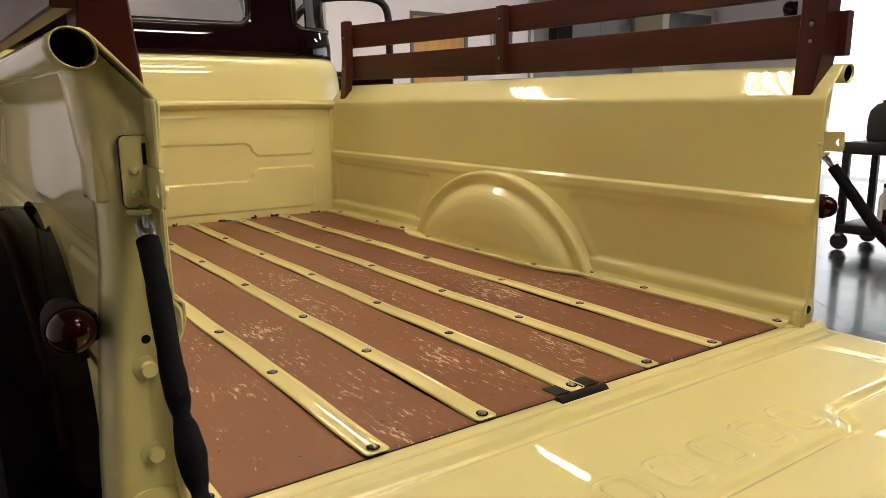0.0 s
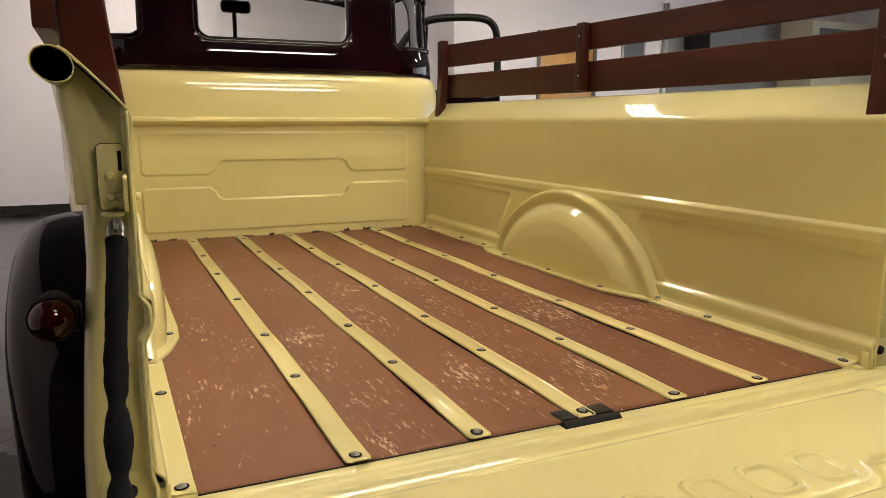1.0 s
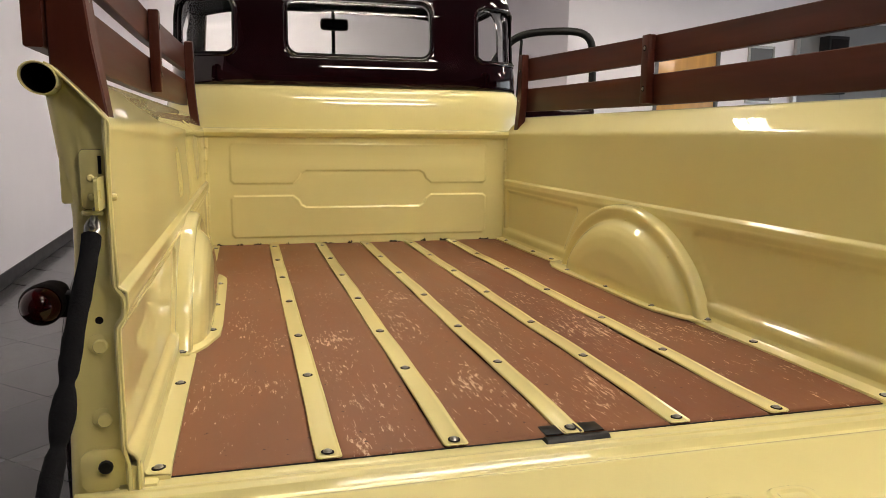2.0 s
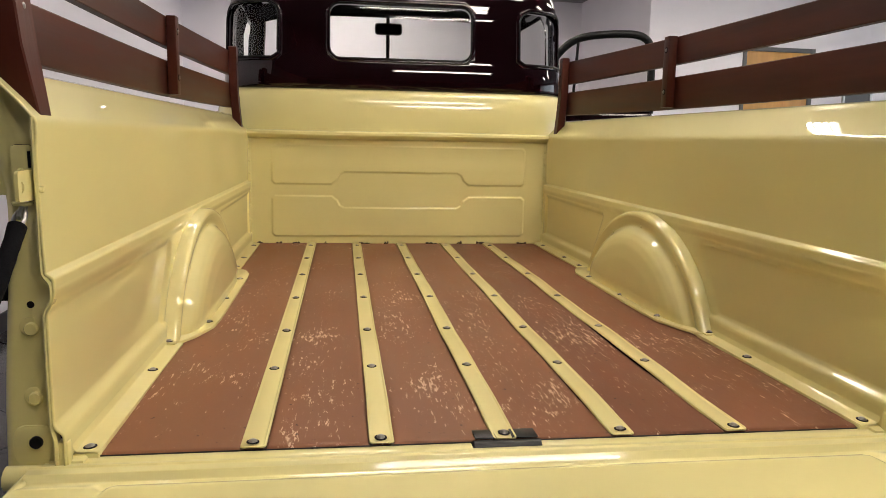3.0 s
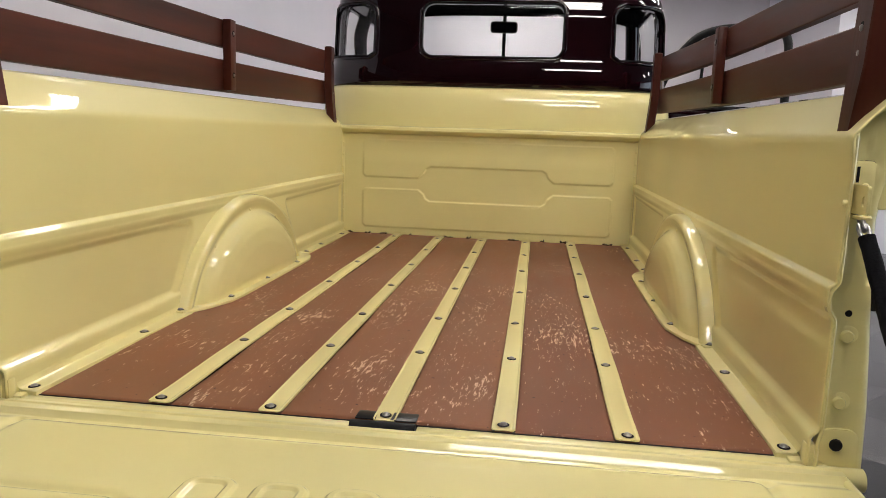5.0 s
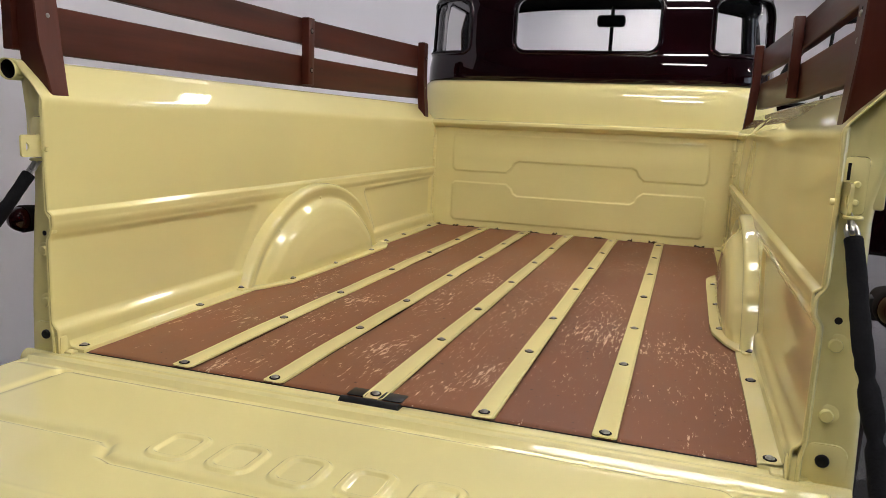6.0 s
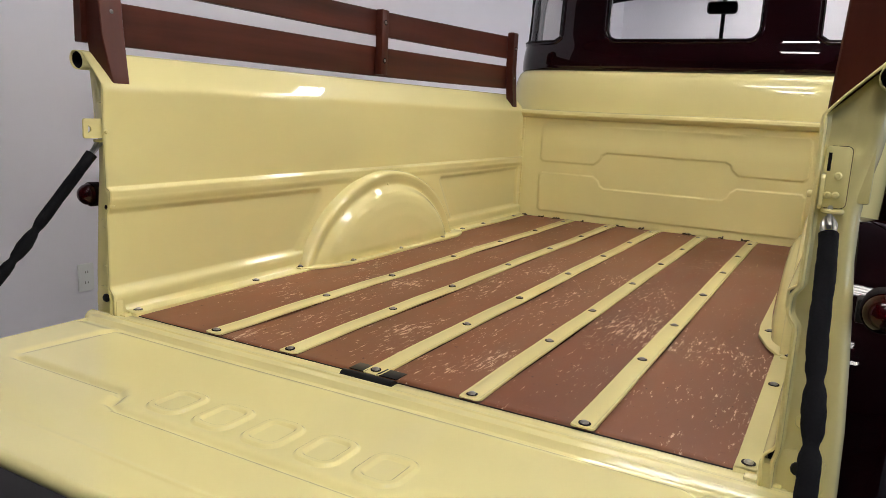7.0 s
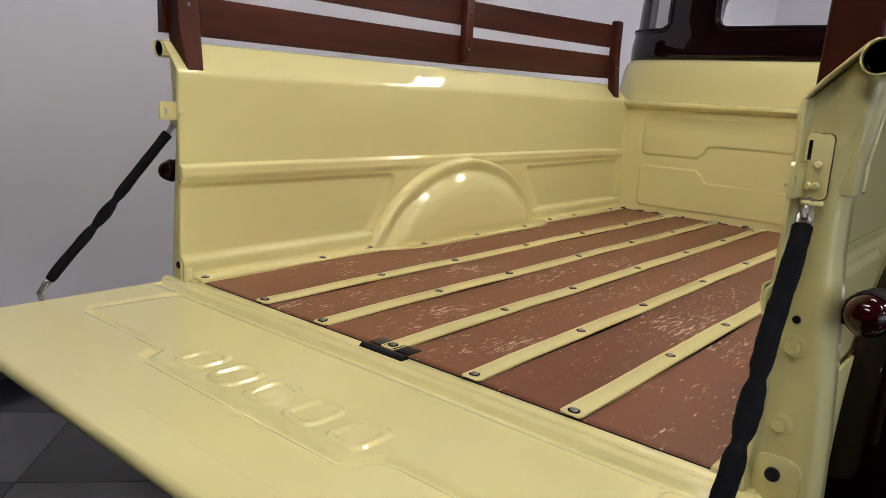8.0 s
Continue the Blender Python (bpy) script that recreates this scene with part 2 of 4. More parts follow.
def prism(outline, z0, z1, bevel=0.0, axes="xyz"):
    """A plate from an outline, raised from z0 to z1 along the last axis."""
    bm = bmesh.new()
    order = ["xyz".index(c) for c in axes]

    def put(u, v, w):
        co = [0, 0, 0]
        for k, val in zip(order, (u, v, w)):
            co[k] = val
        return bm.verts.new(co)
    low = [put(u, v, z0) for u, v in outline]
    high = [put(u, v, z1) for u, v in outline]
    top = bm.faces.new(high)
    bm.faces.new(low[::-1])
    for i in range(len(outline)):
        j = (i + 1) % len(outline)
        bm.faces.new((low[i], low[j], high[j], high[i]))
    if bevel:
        bmesh.ops.bevel(bm, geom=list(top.edges), offset=bevel, segments=2, affect="EDGES", profile=0.5)
    return bm


# ---- the room ----
def room_part(name, shape, mat, label="", category="", parent=None, smooth=False):
    ob = part(name, shape, mat, parent, label, smooth)
    if parent is None:
        ob.matrix_basis = ROOM
        tagged(ob, label, category, kind="structure")
    return ob


LEFT, FAR, NEAR, RIGHT, TOP = -2.04, 9.5, -9.0, 10.6, 3.1
room_part("wall_left", boxed(LEFT - 0.2, LEFT, -0.7, FAR, 0, TOP), WALL, "plain white painted workshop wall", "wall")
# the NEARWALL walls are added out of view, dark so they reflect little
room_part("wall_left_rear", boxed(LEFT - 0.2, LEFT, NEAR, -0.7, 0, TOP), NEARWALL, "unseen workshop wall, kept dark to limit bounced light", "wall")
room_part("wall_right_rear", boxed(RIGHT, RIGHT + 0.2, NEAR, -4.0, 0, TOP), NEARWALL, "unseen workshop wall, kept dark to limit bounced light", "wall")
room_part("wall_far", boxed(LEFT - 0.2, 3.5, FAR, FAR + 0.2, 0, TOP), WALL, "plain white painted workshop wall behind the truck", "wall")
room_part("wall_jog", boxed(3.5, 3.7, 7.2, FAR + 0.2, 0, TOP), WALL, "short white return wall", "wall")
room_part("wall_near", boxed(LEFT - 0.2, RIGHT + 0.2, NEAR - 0.2, NEAR, 0, TOP), NEARWALL, "unseen workshop wall, kept dark to limit bounced light", "wall")
DX0, DX1, DTOP = 4.69, 5.63, 2.28


def door_wall():
    bm = bmesh.new()
    box(bm, 3.7, DX0, 7.2, 7.4, 0, TOP)
    box(bm, DX0, DX1, 7.2, 7.4, DTOP, TOP)
    box(bm, DX1, RIGHT + 0.2, 7.2, 7.4, 0, TOP)
    return bm


room_part("wall_door_side", door_wall(), WALL, "white wall with a wooden door", "wall")


def right_wall():
    bm = bmesh.new()
    box(bm, RIGHT, RIGHT + 0.2, 4.9, 7.2, 0, TOP)
    box(bm, RIGHT, RIGHT + 0.2, -4.0, 4.9, 2.78, TOP)
    return bm


room_part("wall_right", right_wall(), WALL, "white wall with a wide bright opening", "wall")
room_part("ceiling", boxed(LEFT - 0.2, RIGHT + 0.2, NEAR - 0.2, FAR + 0.2, TOP, TOP + 0.15), CEIL, "unseen workshop ceiling, grey to keep reflections low", "ceiling")
room_part("backdrop", boxed(RIGHT + 1.5, RIGHT + 1.55, -11, 9, -0.5, 5), DAY, "blown-out daylight outside the opening", "backdrop")
for nm, a in (("baseboard_left", (LEFT, LEFT + 0.012, NEAR, FAR, 0, 0.11)), ("baseboard_far", (LEFT + 0.012, 3.5, FAR - 0.012, FAR, 0, 0.11)),
              ("baseboard_door_side", (DX1 + 0.05, RIGHT, 7.188, 7.2, 0, 0.11))):
    room_part(nm, boxed(*a, bevel=0.003), BASEB, "black vinyl baseboard along the wall", "baseboard")


def wooden_door():
    d = thing("door_1", "closed oak-veneer door in a dark steel frame", "door", kind="structure")
    d.matrix_basis = ROOM
    part("door_leaf", boxed(DX0 + 0.05, DX1 - 0.05, 7.21, 7.25, 0.01, DTOP - 0.05, bevel=0.004), OAK, d)
    for a in ((DX0, DX0 + 0.05, 7.185, 7.30, 0, DTOP), (DX1 - 0.05, DX1, 7.185, 7.30, 0, DTOP), (DX0 + 0.05, DX1 - 0.05, 7.185, 7.30, DTOP - 0.05, DTOP)):
        part("door_frame", boxed(*a, bevel=0.004), GREYWALL, d, "dark grey steel frame")
    part("door_handle", joined(sweep([(DX1 - 0.12, 7.21, 1.0), (DX1 - 0.12, 7.15, 1.0), (DX1 - 0.24, 7.15, 1.0)], 0.01)), STEEL, d, "steel lever handle")


wooden_door()


def sliding_door():
    d = thing("door_2", "plain grey sliding door panels on the wall", "door", kind="structure")
    d.matrix_basis = ROOM
    for k in range(3):
        part("door_panel", boxed(6.81 + 0.72 * k, 7.526 + 0.72 * k, 7.16, 7.195, 0.02, 2.66, bevel=0.004), PANEL, d)
    for x in (6.75, 8.97):
        part("guide_rail", boxed(x, x + 0.06, 7.14, 7.2, 0, 2.75, bevel=0.004), STEEL, d)


sliding_door()


def pin_board():
    d = thing("notice_board", "grey framed notice board hanging on the white wall", "board")
    d.matrix_basis = ROOM
    part("panel", boxed(6.07, 6.41, 7.18, 7.198, 1.62, 2.28), GREYWALL, d)
    for a in ((6.05, 6.43, 2.28, 2.31), (6.05, 6.43, 1.59, 1.62), (6.04, 6.07, 1.59, 2.31), (6.41, 6.44, 1.59, 2.31)):
        part("frame_bar", boxed(a[0], a[1], 7.17, 7.199, a[2], a[3], bevel=0.003), STEEL, d)


pin_board()


def beige_cabinet():
    d = thing("metal_cabinet", "tall beige metal cabinet against the wall", "cabinet")
    d.matrix_basis = ROOM
    part("body", boxed(9.04, 10.45, 6.6, 7.15, 0.0, 2.6, bevel=0.01), BEIGE, d)
    for x0, x1 in ((9.06, 9.74), (9.75, 10.43)):
        door = part("door", boxed(x0, x1, 6.575, 6.6, 0.08, 2.05, bevel=0.006), BEIGE, d)
        part("handle", boxed(x0 + 0.3, x0 + 0.33, 6.55, 6.575, 1.0, 1.2, bevel=0.004), STEEL, door, "steel bar handle")
    part("top_panel", boxed(9.2, 10.3, 6.585, 6.6, 2.18, 2.5, bevel=0.004), GREYWALL, d, "grey inset panel with a light frame")


beige_cabinet()


def wall_lamp_red():
    d = thing("red_alarm_bell", "small red alarm bell high on the wall", "alarm")
    d.matrix_basis = ROOM
    part("backplate", boxed(RIGHT - 0.03, RIGHT - 0.001, 5.30, 5.50, 2.42, 2.62, bevel=0.004), RED, d)
    part("dome", lathe([(0.03, 0), (0.10, 0.01), (0.11, 0.04), (0.08, 0.08), (0.02, 0.09)], pose(RIGHT - 0.028, 5.40, 2.52, 0, -90, 0)), RED, d)


wall_lamp_red()


def speaker_box():
    d = thing("black_equipment_box", "black equipment box fixed on the grey door panels", "equipment")
    d.matrix_basis = ROOM
    part("case", boxed(7.12, 7.44, 6.98, 7.158, 1.72, 2.46, bevel=0.01), RUBBER, d)
    part("front_panel", boxed(7.15, 7.41, 6.97, 6.98, 1.76, 2.42, bevel=0.003), DARK, d)


speaker_box()


def outlet():
    d = thing("wall_outlet", "white plastic double wall outlet on the white wall", "outlet")
    d.matrix_basis = ROOM @ pose(LEFT, 0.99, 0.375)
    bm = prism(rounded(-0.036, 0.036, -0.058, 0.058, 0.006), 0.0, 0.006, 0.002, "yzx")
    part("cover_plate", bm, PLASTIC, d)
    for z in (-0.022, 0.022):
        s = part("socket", prism(rounded(-0.017, 0.017, z - 0.015, z + 0.015, 0.010), 0.006, 0.0075, 0, "yzx"), PLASTIC, d)
        for y in (-0.006, 0.006):
            part("slot", boxed(0.0075, 0.0079, y - 0.0012, y + 0.0012, z - 0.004, z + 0.006), DARK, s, "dark slot")


outlet()


def ceiling_light(x, y):
    d = thing("ceiling_light", "white ceiling troffer with four bright fluorescent tubes", "ceiling light", group="ceiling lights")
    d.matrix_basis = ROOM @ pose(x, y, TOP)
    part("tray", boxed(-0.63, 0.63, -0.17, 0.17, -0.03, 0, bevel=0.006), PLASTIC, d)
    for a in ((-0.63, 0.63, -0.17, -0.158), (-0.63, 0.63, 0.158, 0.17), (-0.63, -0.618, -0.158, 0.158), (0.618, 0.63, -0.158, 0.158)):
        part("rim", boxed(*a, -0.050, -0.03, bevel=0.003), PLASTIC, d)
    for dy in (-0.11, -0.037, 0.037, 0.11):
        part("tube", sweep([(-0.6, dy, -0.06), (0.6, dy, -0.06)], 0.014, 10), TUBE, d, "glowing tube")
    return d


first = ceiling_light(0.47, -0.65)
# rows at -1.75 and 8.3 are added unseen, to brighten bed and far wall
for x, rows in ((0.80, (-1.75,)), (0.85, (1.18,)), (0.11, (2.94, 6.6, 8.3)), (3.15, (1.05, 5.2)), (6.2, (0.1, 1.6))):
    for y in rows:
        copy_thing(first, ROOM @ pose(x, y, TOP))
copy_thing(first, ROOM @ pose(3.3, 3.25, TOP, 0, 0, 62))
copy_thing(first, ROOM @ pose(5.6, 4.7, TOP))


def tool_cart():
    d = thing("tool_cart", "black steel tool cart standing on four casters", "cart")
    d.matrix_basis = ROOM @ pose(5.25, 1.46, 0, 0, 0, 90)
    part("top_tray", boxed(-0.42, 0.42, -0.28, 0.28, 0.74, 0.83, bevel=0.012), BLACK, d)
    part("lower_tray", boxed(-0.42, 0.42, -0.28, 0.28, 0.135, 0.205, bevel=0.012), BLACK, d)
    for x in (-0.39, 0.39):
        for y in (-0.25, 0.25):
            part("leg", boxed(x - 0.025, x + 0.025, y - 0.025, y + 0.025, 0.12, 0.76, bevel=0.004), BLACK, d)
            c = part("caster", lathe([(0.02, -0.02), (0.06, -0.018), (0.065, 0), (0.06, 0.018), (0.02, 0.02)], pose(x, y, 0.065, 90)), RUBBER, d)
            part("fork", boxed(x - 0.02, x + 0.02, y - 0.03, y + 0.03, 0.11, 0.13), STEEL, c)
    t = thing("tool_box", "small red toolbox on the cart's lower tray", "toolbox")
    t.matrix_basis = ROOM @ pose(5.25, 1.46, 0.205, 0, 0, 90)
    part("case", boxed(-0.18, 0.16, -0.14, 0.1, 0, 0.12, bevel=0.012), RED, t)
    part("handle", sweep([(-0.1, 0, 0.12), (-0.08, 0, 0.16), (0.06, 0, 0.16), (0.08, 0, 0.12)], 0.008, 8), BLACK, t)
    for k, (bx, by, h, mat, lab) in enumerate(((-0.2, -0.1, 0.2, BEIGE, "beige spray can standing on the lower tray"), (0.25, -0.15, 0.26, PLASTIC, "white plastic bottle on the lower tray"), (0.02, 0.12, 0.24, PLASTIC, "white plastic bottle on the lower tray"))):
        b = thing("bottle", lab, "bottle", group="bottles on the cart")
        b.matrix_basis = ROOM @ pose(5.25, 1.46, 0.205, 0, 0, 90) @ pose(bx, by, 0)
        part("body", lathe([(0.04, 0), (0.042, 0.01), (0.042, h * 0.7), (0.018, h * 0.85), (0.016, h)], Matrix(), 16), mat, b)
        part("cap", lathe([(0.018, h), (0.018, h + 0.03), (0.004, h + 0.032)], Matrix(), 12), RED if k == 0 else BLACK, b)
    c = thing("canister", "black plastic canister standing on the tool cart", "canister")
    c.matrix_basis = ROOM @ pose(5.25, 1.46, 0.83, 0, 0, 90) @ pose(0.30, -0.12, 0)
    part("body", lathe([(0.105, 0), (0.115, 0.01), (0.118, 0.16), (0.105, 0.23), (0.06, 0.28), (0.02, 0.29)], Matrix(), 24), RUBBER, c)
    part("lid", lathe([(0.028, 0.285), (0.028, 0.307), (0.004, 0.31)], Matrix(), 14), BLACK, c)


tool_cart()

# ---- the truck ----
truck = thing("pickup_truck", "vintage cream-yellow pickup truck with maroon cab top and open tailgate", "truck")
FLOOR = 0.692                     # top of the planks
WX, YR, YF = 0.62, -0.043, 2.035    # inner wall, rear end, front end of the bed
STRIPS = [-0.367, -0.1835, 0.0, 0.1835, 0.367]
ROWS_Y = [0.0, 0.34, 0.617, 0.963, 1.304, 1.63, 1.94]


def screw_mesh():
    data = bpy.data.meshes.new("screw")
    m = Matrix()
    v, f = lathe([(0.0093, 0.0), (0.0093, 0.0009), (0.0082, 0.0014), (0.0064, 0.0012), (0.0058, 0.0024), (0.0046, 0.0037), (0.0026, 0.0045), (0.0005, 0.0047)], m, 14)
    data.from_pydata([tuple(p) for p in v], [], f)
    data.shade_smooth()
    data.materials.append(SCREW)
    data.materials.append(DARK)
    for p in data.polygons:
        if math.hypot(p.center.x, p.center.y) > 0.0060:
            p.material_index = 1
    return data


SCREW_MESH = screw_mesh()
SCREW_PAINTED = SCREW_MESH.copy()
SCREW_PAINTED.materials.clear()
SCREW_PAINTED.materials.append(YELLOW)
for p in SCREW_PAINTED.polygons:
    p.material_index = 0


def screw(x, y, z, parent):
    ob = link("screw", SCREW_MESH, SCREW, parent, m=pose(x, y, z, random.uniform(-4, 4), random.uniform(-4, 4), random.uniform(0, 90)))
    return ob


# where the boards are scuffed: how far forward, off the board's middle, reach, strength
WEAR = [[] for _ in range(6)]
WEAR[0] = [(0.79, -0.002, 0.033, 0.9), (0.85, 0.06, 0.019, 0.35), (0.48, 0.032, 0.019, 0.35), (0.23, -0.073, 0.018, 0.4)]
WEAR[1] = [(0.92, -0.014, 0.028, 0.5), (0.57, -0.012, 0.04, 1.0), (0.38, -0.031, 0.03, 1.0), (0.2, -0.013, 0.021, 0.6), (0.09, -0.009, 0.029, 0.8), (0.05, -0.043, 0.023, 0.8)]
WEAR[2] = [(1.06, -0.004, 0.039, 0.7), (0.71, -0.021, 0.04, 1.0), (0.43, 0.0, 0.019, 0.5), (0.34, 0.02, 0.021, 0.8), (0.25, -0.011, 0.019, 0.5)]
WEAR[3] = [(0.75, -0.005, 0.035, 1.0), (0.47, -0.021, 0.033, 0.7), (0.33, -0.02, 0.02, 0.6), (0.21, 0.039, 0.022, 0.6), (0.11, -0.004, 0.023, 0.7)]
WEAR[4] = [(0.84, -0.018, 0.027, 0.6), (0.67, 0.013, 0.05, 1.0), (0.37, 0.007, 0.021, 0.35), (0.2, 0.008, 0.025, 0.6), (0.19, 0.059, 0.019, 0.6)]
WEAR[5] = [(0.47, 0.062, 0.038, 1.0), (0.54, 0.03, 0.024, 0.5), (0.28, 0.069, 0.017, 0.4), (0.18, 0.072, 0.025, 0.5), (0.87, -0.008, 0.024, 0.3)]


def planks():
    edges = [-0.598] + STRIPS + [0.598]
    for n, (a, b) in enumerate(zip(edges, edges[1:])):
        a, b = a + 0.0138, b - 0.0138
        nv = 170
        u = np.concatenate([[0, 0.012, 0.026, 0.045], np.linspace(0.08, 0.92, 12), [0.955, 0.974, 0.988, 1]])
        v = np.concatenate([[0, 0.0012, 0.0030], np.linspace(0.006, 1, nv)])
        U, V = np.meshgrid(u, v, indexing="ij")
        X = a + 0.004 + (b - a - 0.008) * U
        Y = -0.0105 + (YF + 0.0105) * V
        ph = random.uniform(0, 6)
        Z = FLOOR + 0.0012 * np.sin(V * 9 + ph) + 0.001 * np.sin(V * 23 + 2 * ph) - 0.0024 * np.abs(2 * U - 1) ** 34 - 0.0030 * np.clip(1 - V / 0.0030, 0, 1) ** 2
        top = sheet(X, Y, Z)
        bm = bmesh.new()
        vs = [bm.verts.new(p) for p in top[0]]
        for q in top[1]:
            bm.faces.new([vs[i] for i in q])
        ext = bmesh.ops.extrude_face_region(bm, geom=list(bm.faces))
        for e in ext["geom"]:
            if isinstance(e, bmesh.types.BMVert):
                e.co.z -= 0.02
        board = part("plank", bm, PLANK, truck)
        wear = board.data.attributes.new("wear", "FLOAT", "POINT")
        co = np.array([v.co[:2] for v in board.data.vertices])
        amount = np.zeros(len(co))
        mid = (a + b) / 2
        for y, off, r, k in WEAR[n]:
            amount = np.maximum(amount, 0.9 * k * np.exp(-((co[:, 0] - mid - off) / (1.45 * r)) ** 2 - ((co[:, 1] - y) / (4.0 * r)) ** 2))
        wear.data.foreach_set("value", amount.astype(np.float32))


planks()


def strips():
    for x in STRIPS:
        w = 0.0185
        nv = 80
        prof = [(-w, 0.0002), (-w, 0.0028), (-w + 0.0008, 0.0040), (-w + 0.0028, 0.0043), (-w + 0.0042, 0.0036), (-w + 0.0058, 0.0039), (0.0100, 0.0039), (0.0120, 0.0031), (0.0142, 0.0033), (0.0156, 0.0042), (w - 0.0008, 0.0040), (w, 0.0028), (w, 0.0002)]
        ys = np.concatenate([[-0.0152, -0.0151, -0.0148, -0.0140, -0.0125, -0.010, -0.007], np.linspace(-0.004, YF - 0.01, nv)])
        ph = random.uniform(0, 6)
        wob = 0.0011 * np.sin(ys * 8 + ph) + 0.0006 * np.sin(ys * 21 + ph * 2)
        X = np.array([[x + px + wb * 0.3 for px, _ in prof] for wb in wob])
        # the rear end is rounded off
        taper = np.sqrt(np.clip(1 - (np.clip(-0.003 - ys, 0, 1) / 0.0124) ** 5, 0.30, 1))
        X = x + (X - x) * taper[:, None]
        Z = np.array([[FLOOR + pz + wb for _, pz in prof] for wb in wob])
        Z[0] = FLOOR + 0.001
        Z[ys < -0.006] = np.maximum(Z[ys < -0.006], FLOOR + 0.0006)
        Y = np.repeat(ys[:, None], len(prof), 1)
        Y[0] += 0.001
        s = part("skid_strip", sheet(X, Y, Z), YELLOW, truck)
        part("batten_end", boxed(x - 0.0134, x + 0.0134, -0.0102, 0.03, FLOOR - 0.0205, FLOOR - 0.0012), PLANK, truck)
        for y in ROWS_Y:
            screw(x - 0.001 + random.uniform(-0.0015, 0.0015), y + random.uniform(-0.002, 0.002), FLOOR + 0.0042, s)


strips()

AC, AZ, AR = 0.941, 0.434, 0.511     # the wheel arch: circle centre and radius


def wall_relief(Y, Z):
    """How far the bed's side sheet stands inwards of its plane."""
    bead = 0.0095 * step(0.9515, 0.9425, Z) * step(0.910, 0.930, Z) + 0.0055 * step(0.932, 0.912, Z)
    rear = sdf(Y, Z, [(-0.4, 0.738), (0.525, 0.738), (0.614, 0.860), (0.628, 0.885), (0.621, 0.898), (0.606, 0.903), (-0.4, 0.909)])
    front = sdf(Y, Z, [(1.398, 0.738), (1.995, 0.738), (1.995, 0.904), (1.306, 0.898), (1.297, 0.886)])
    pan = -0.0065 * step(0.006, -0.012, np.minimum(rear, front))
    foot = 0.006 * step(0.742, 0.730, Z)
    dent = 0.0016 * np.sin(Y * 5.1 + Z * 7) * np.sin(Z * 9 + 1.3) + 0.0008 * np.sin(Y * 13 + Z * 11)
    return bead + pan + foot + dent * step(0.95, 1.0, Z) * step(1.15, 1.1, Z)


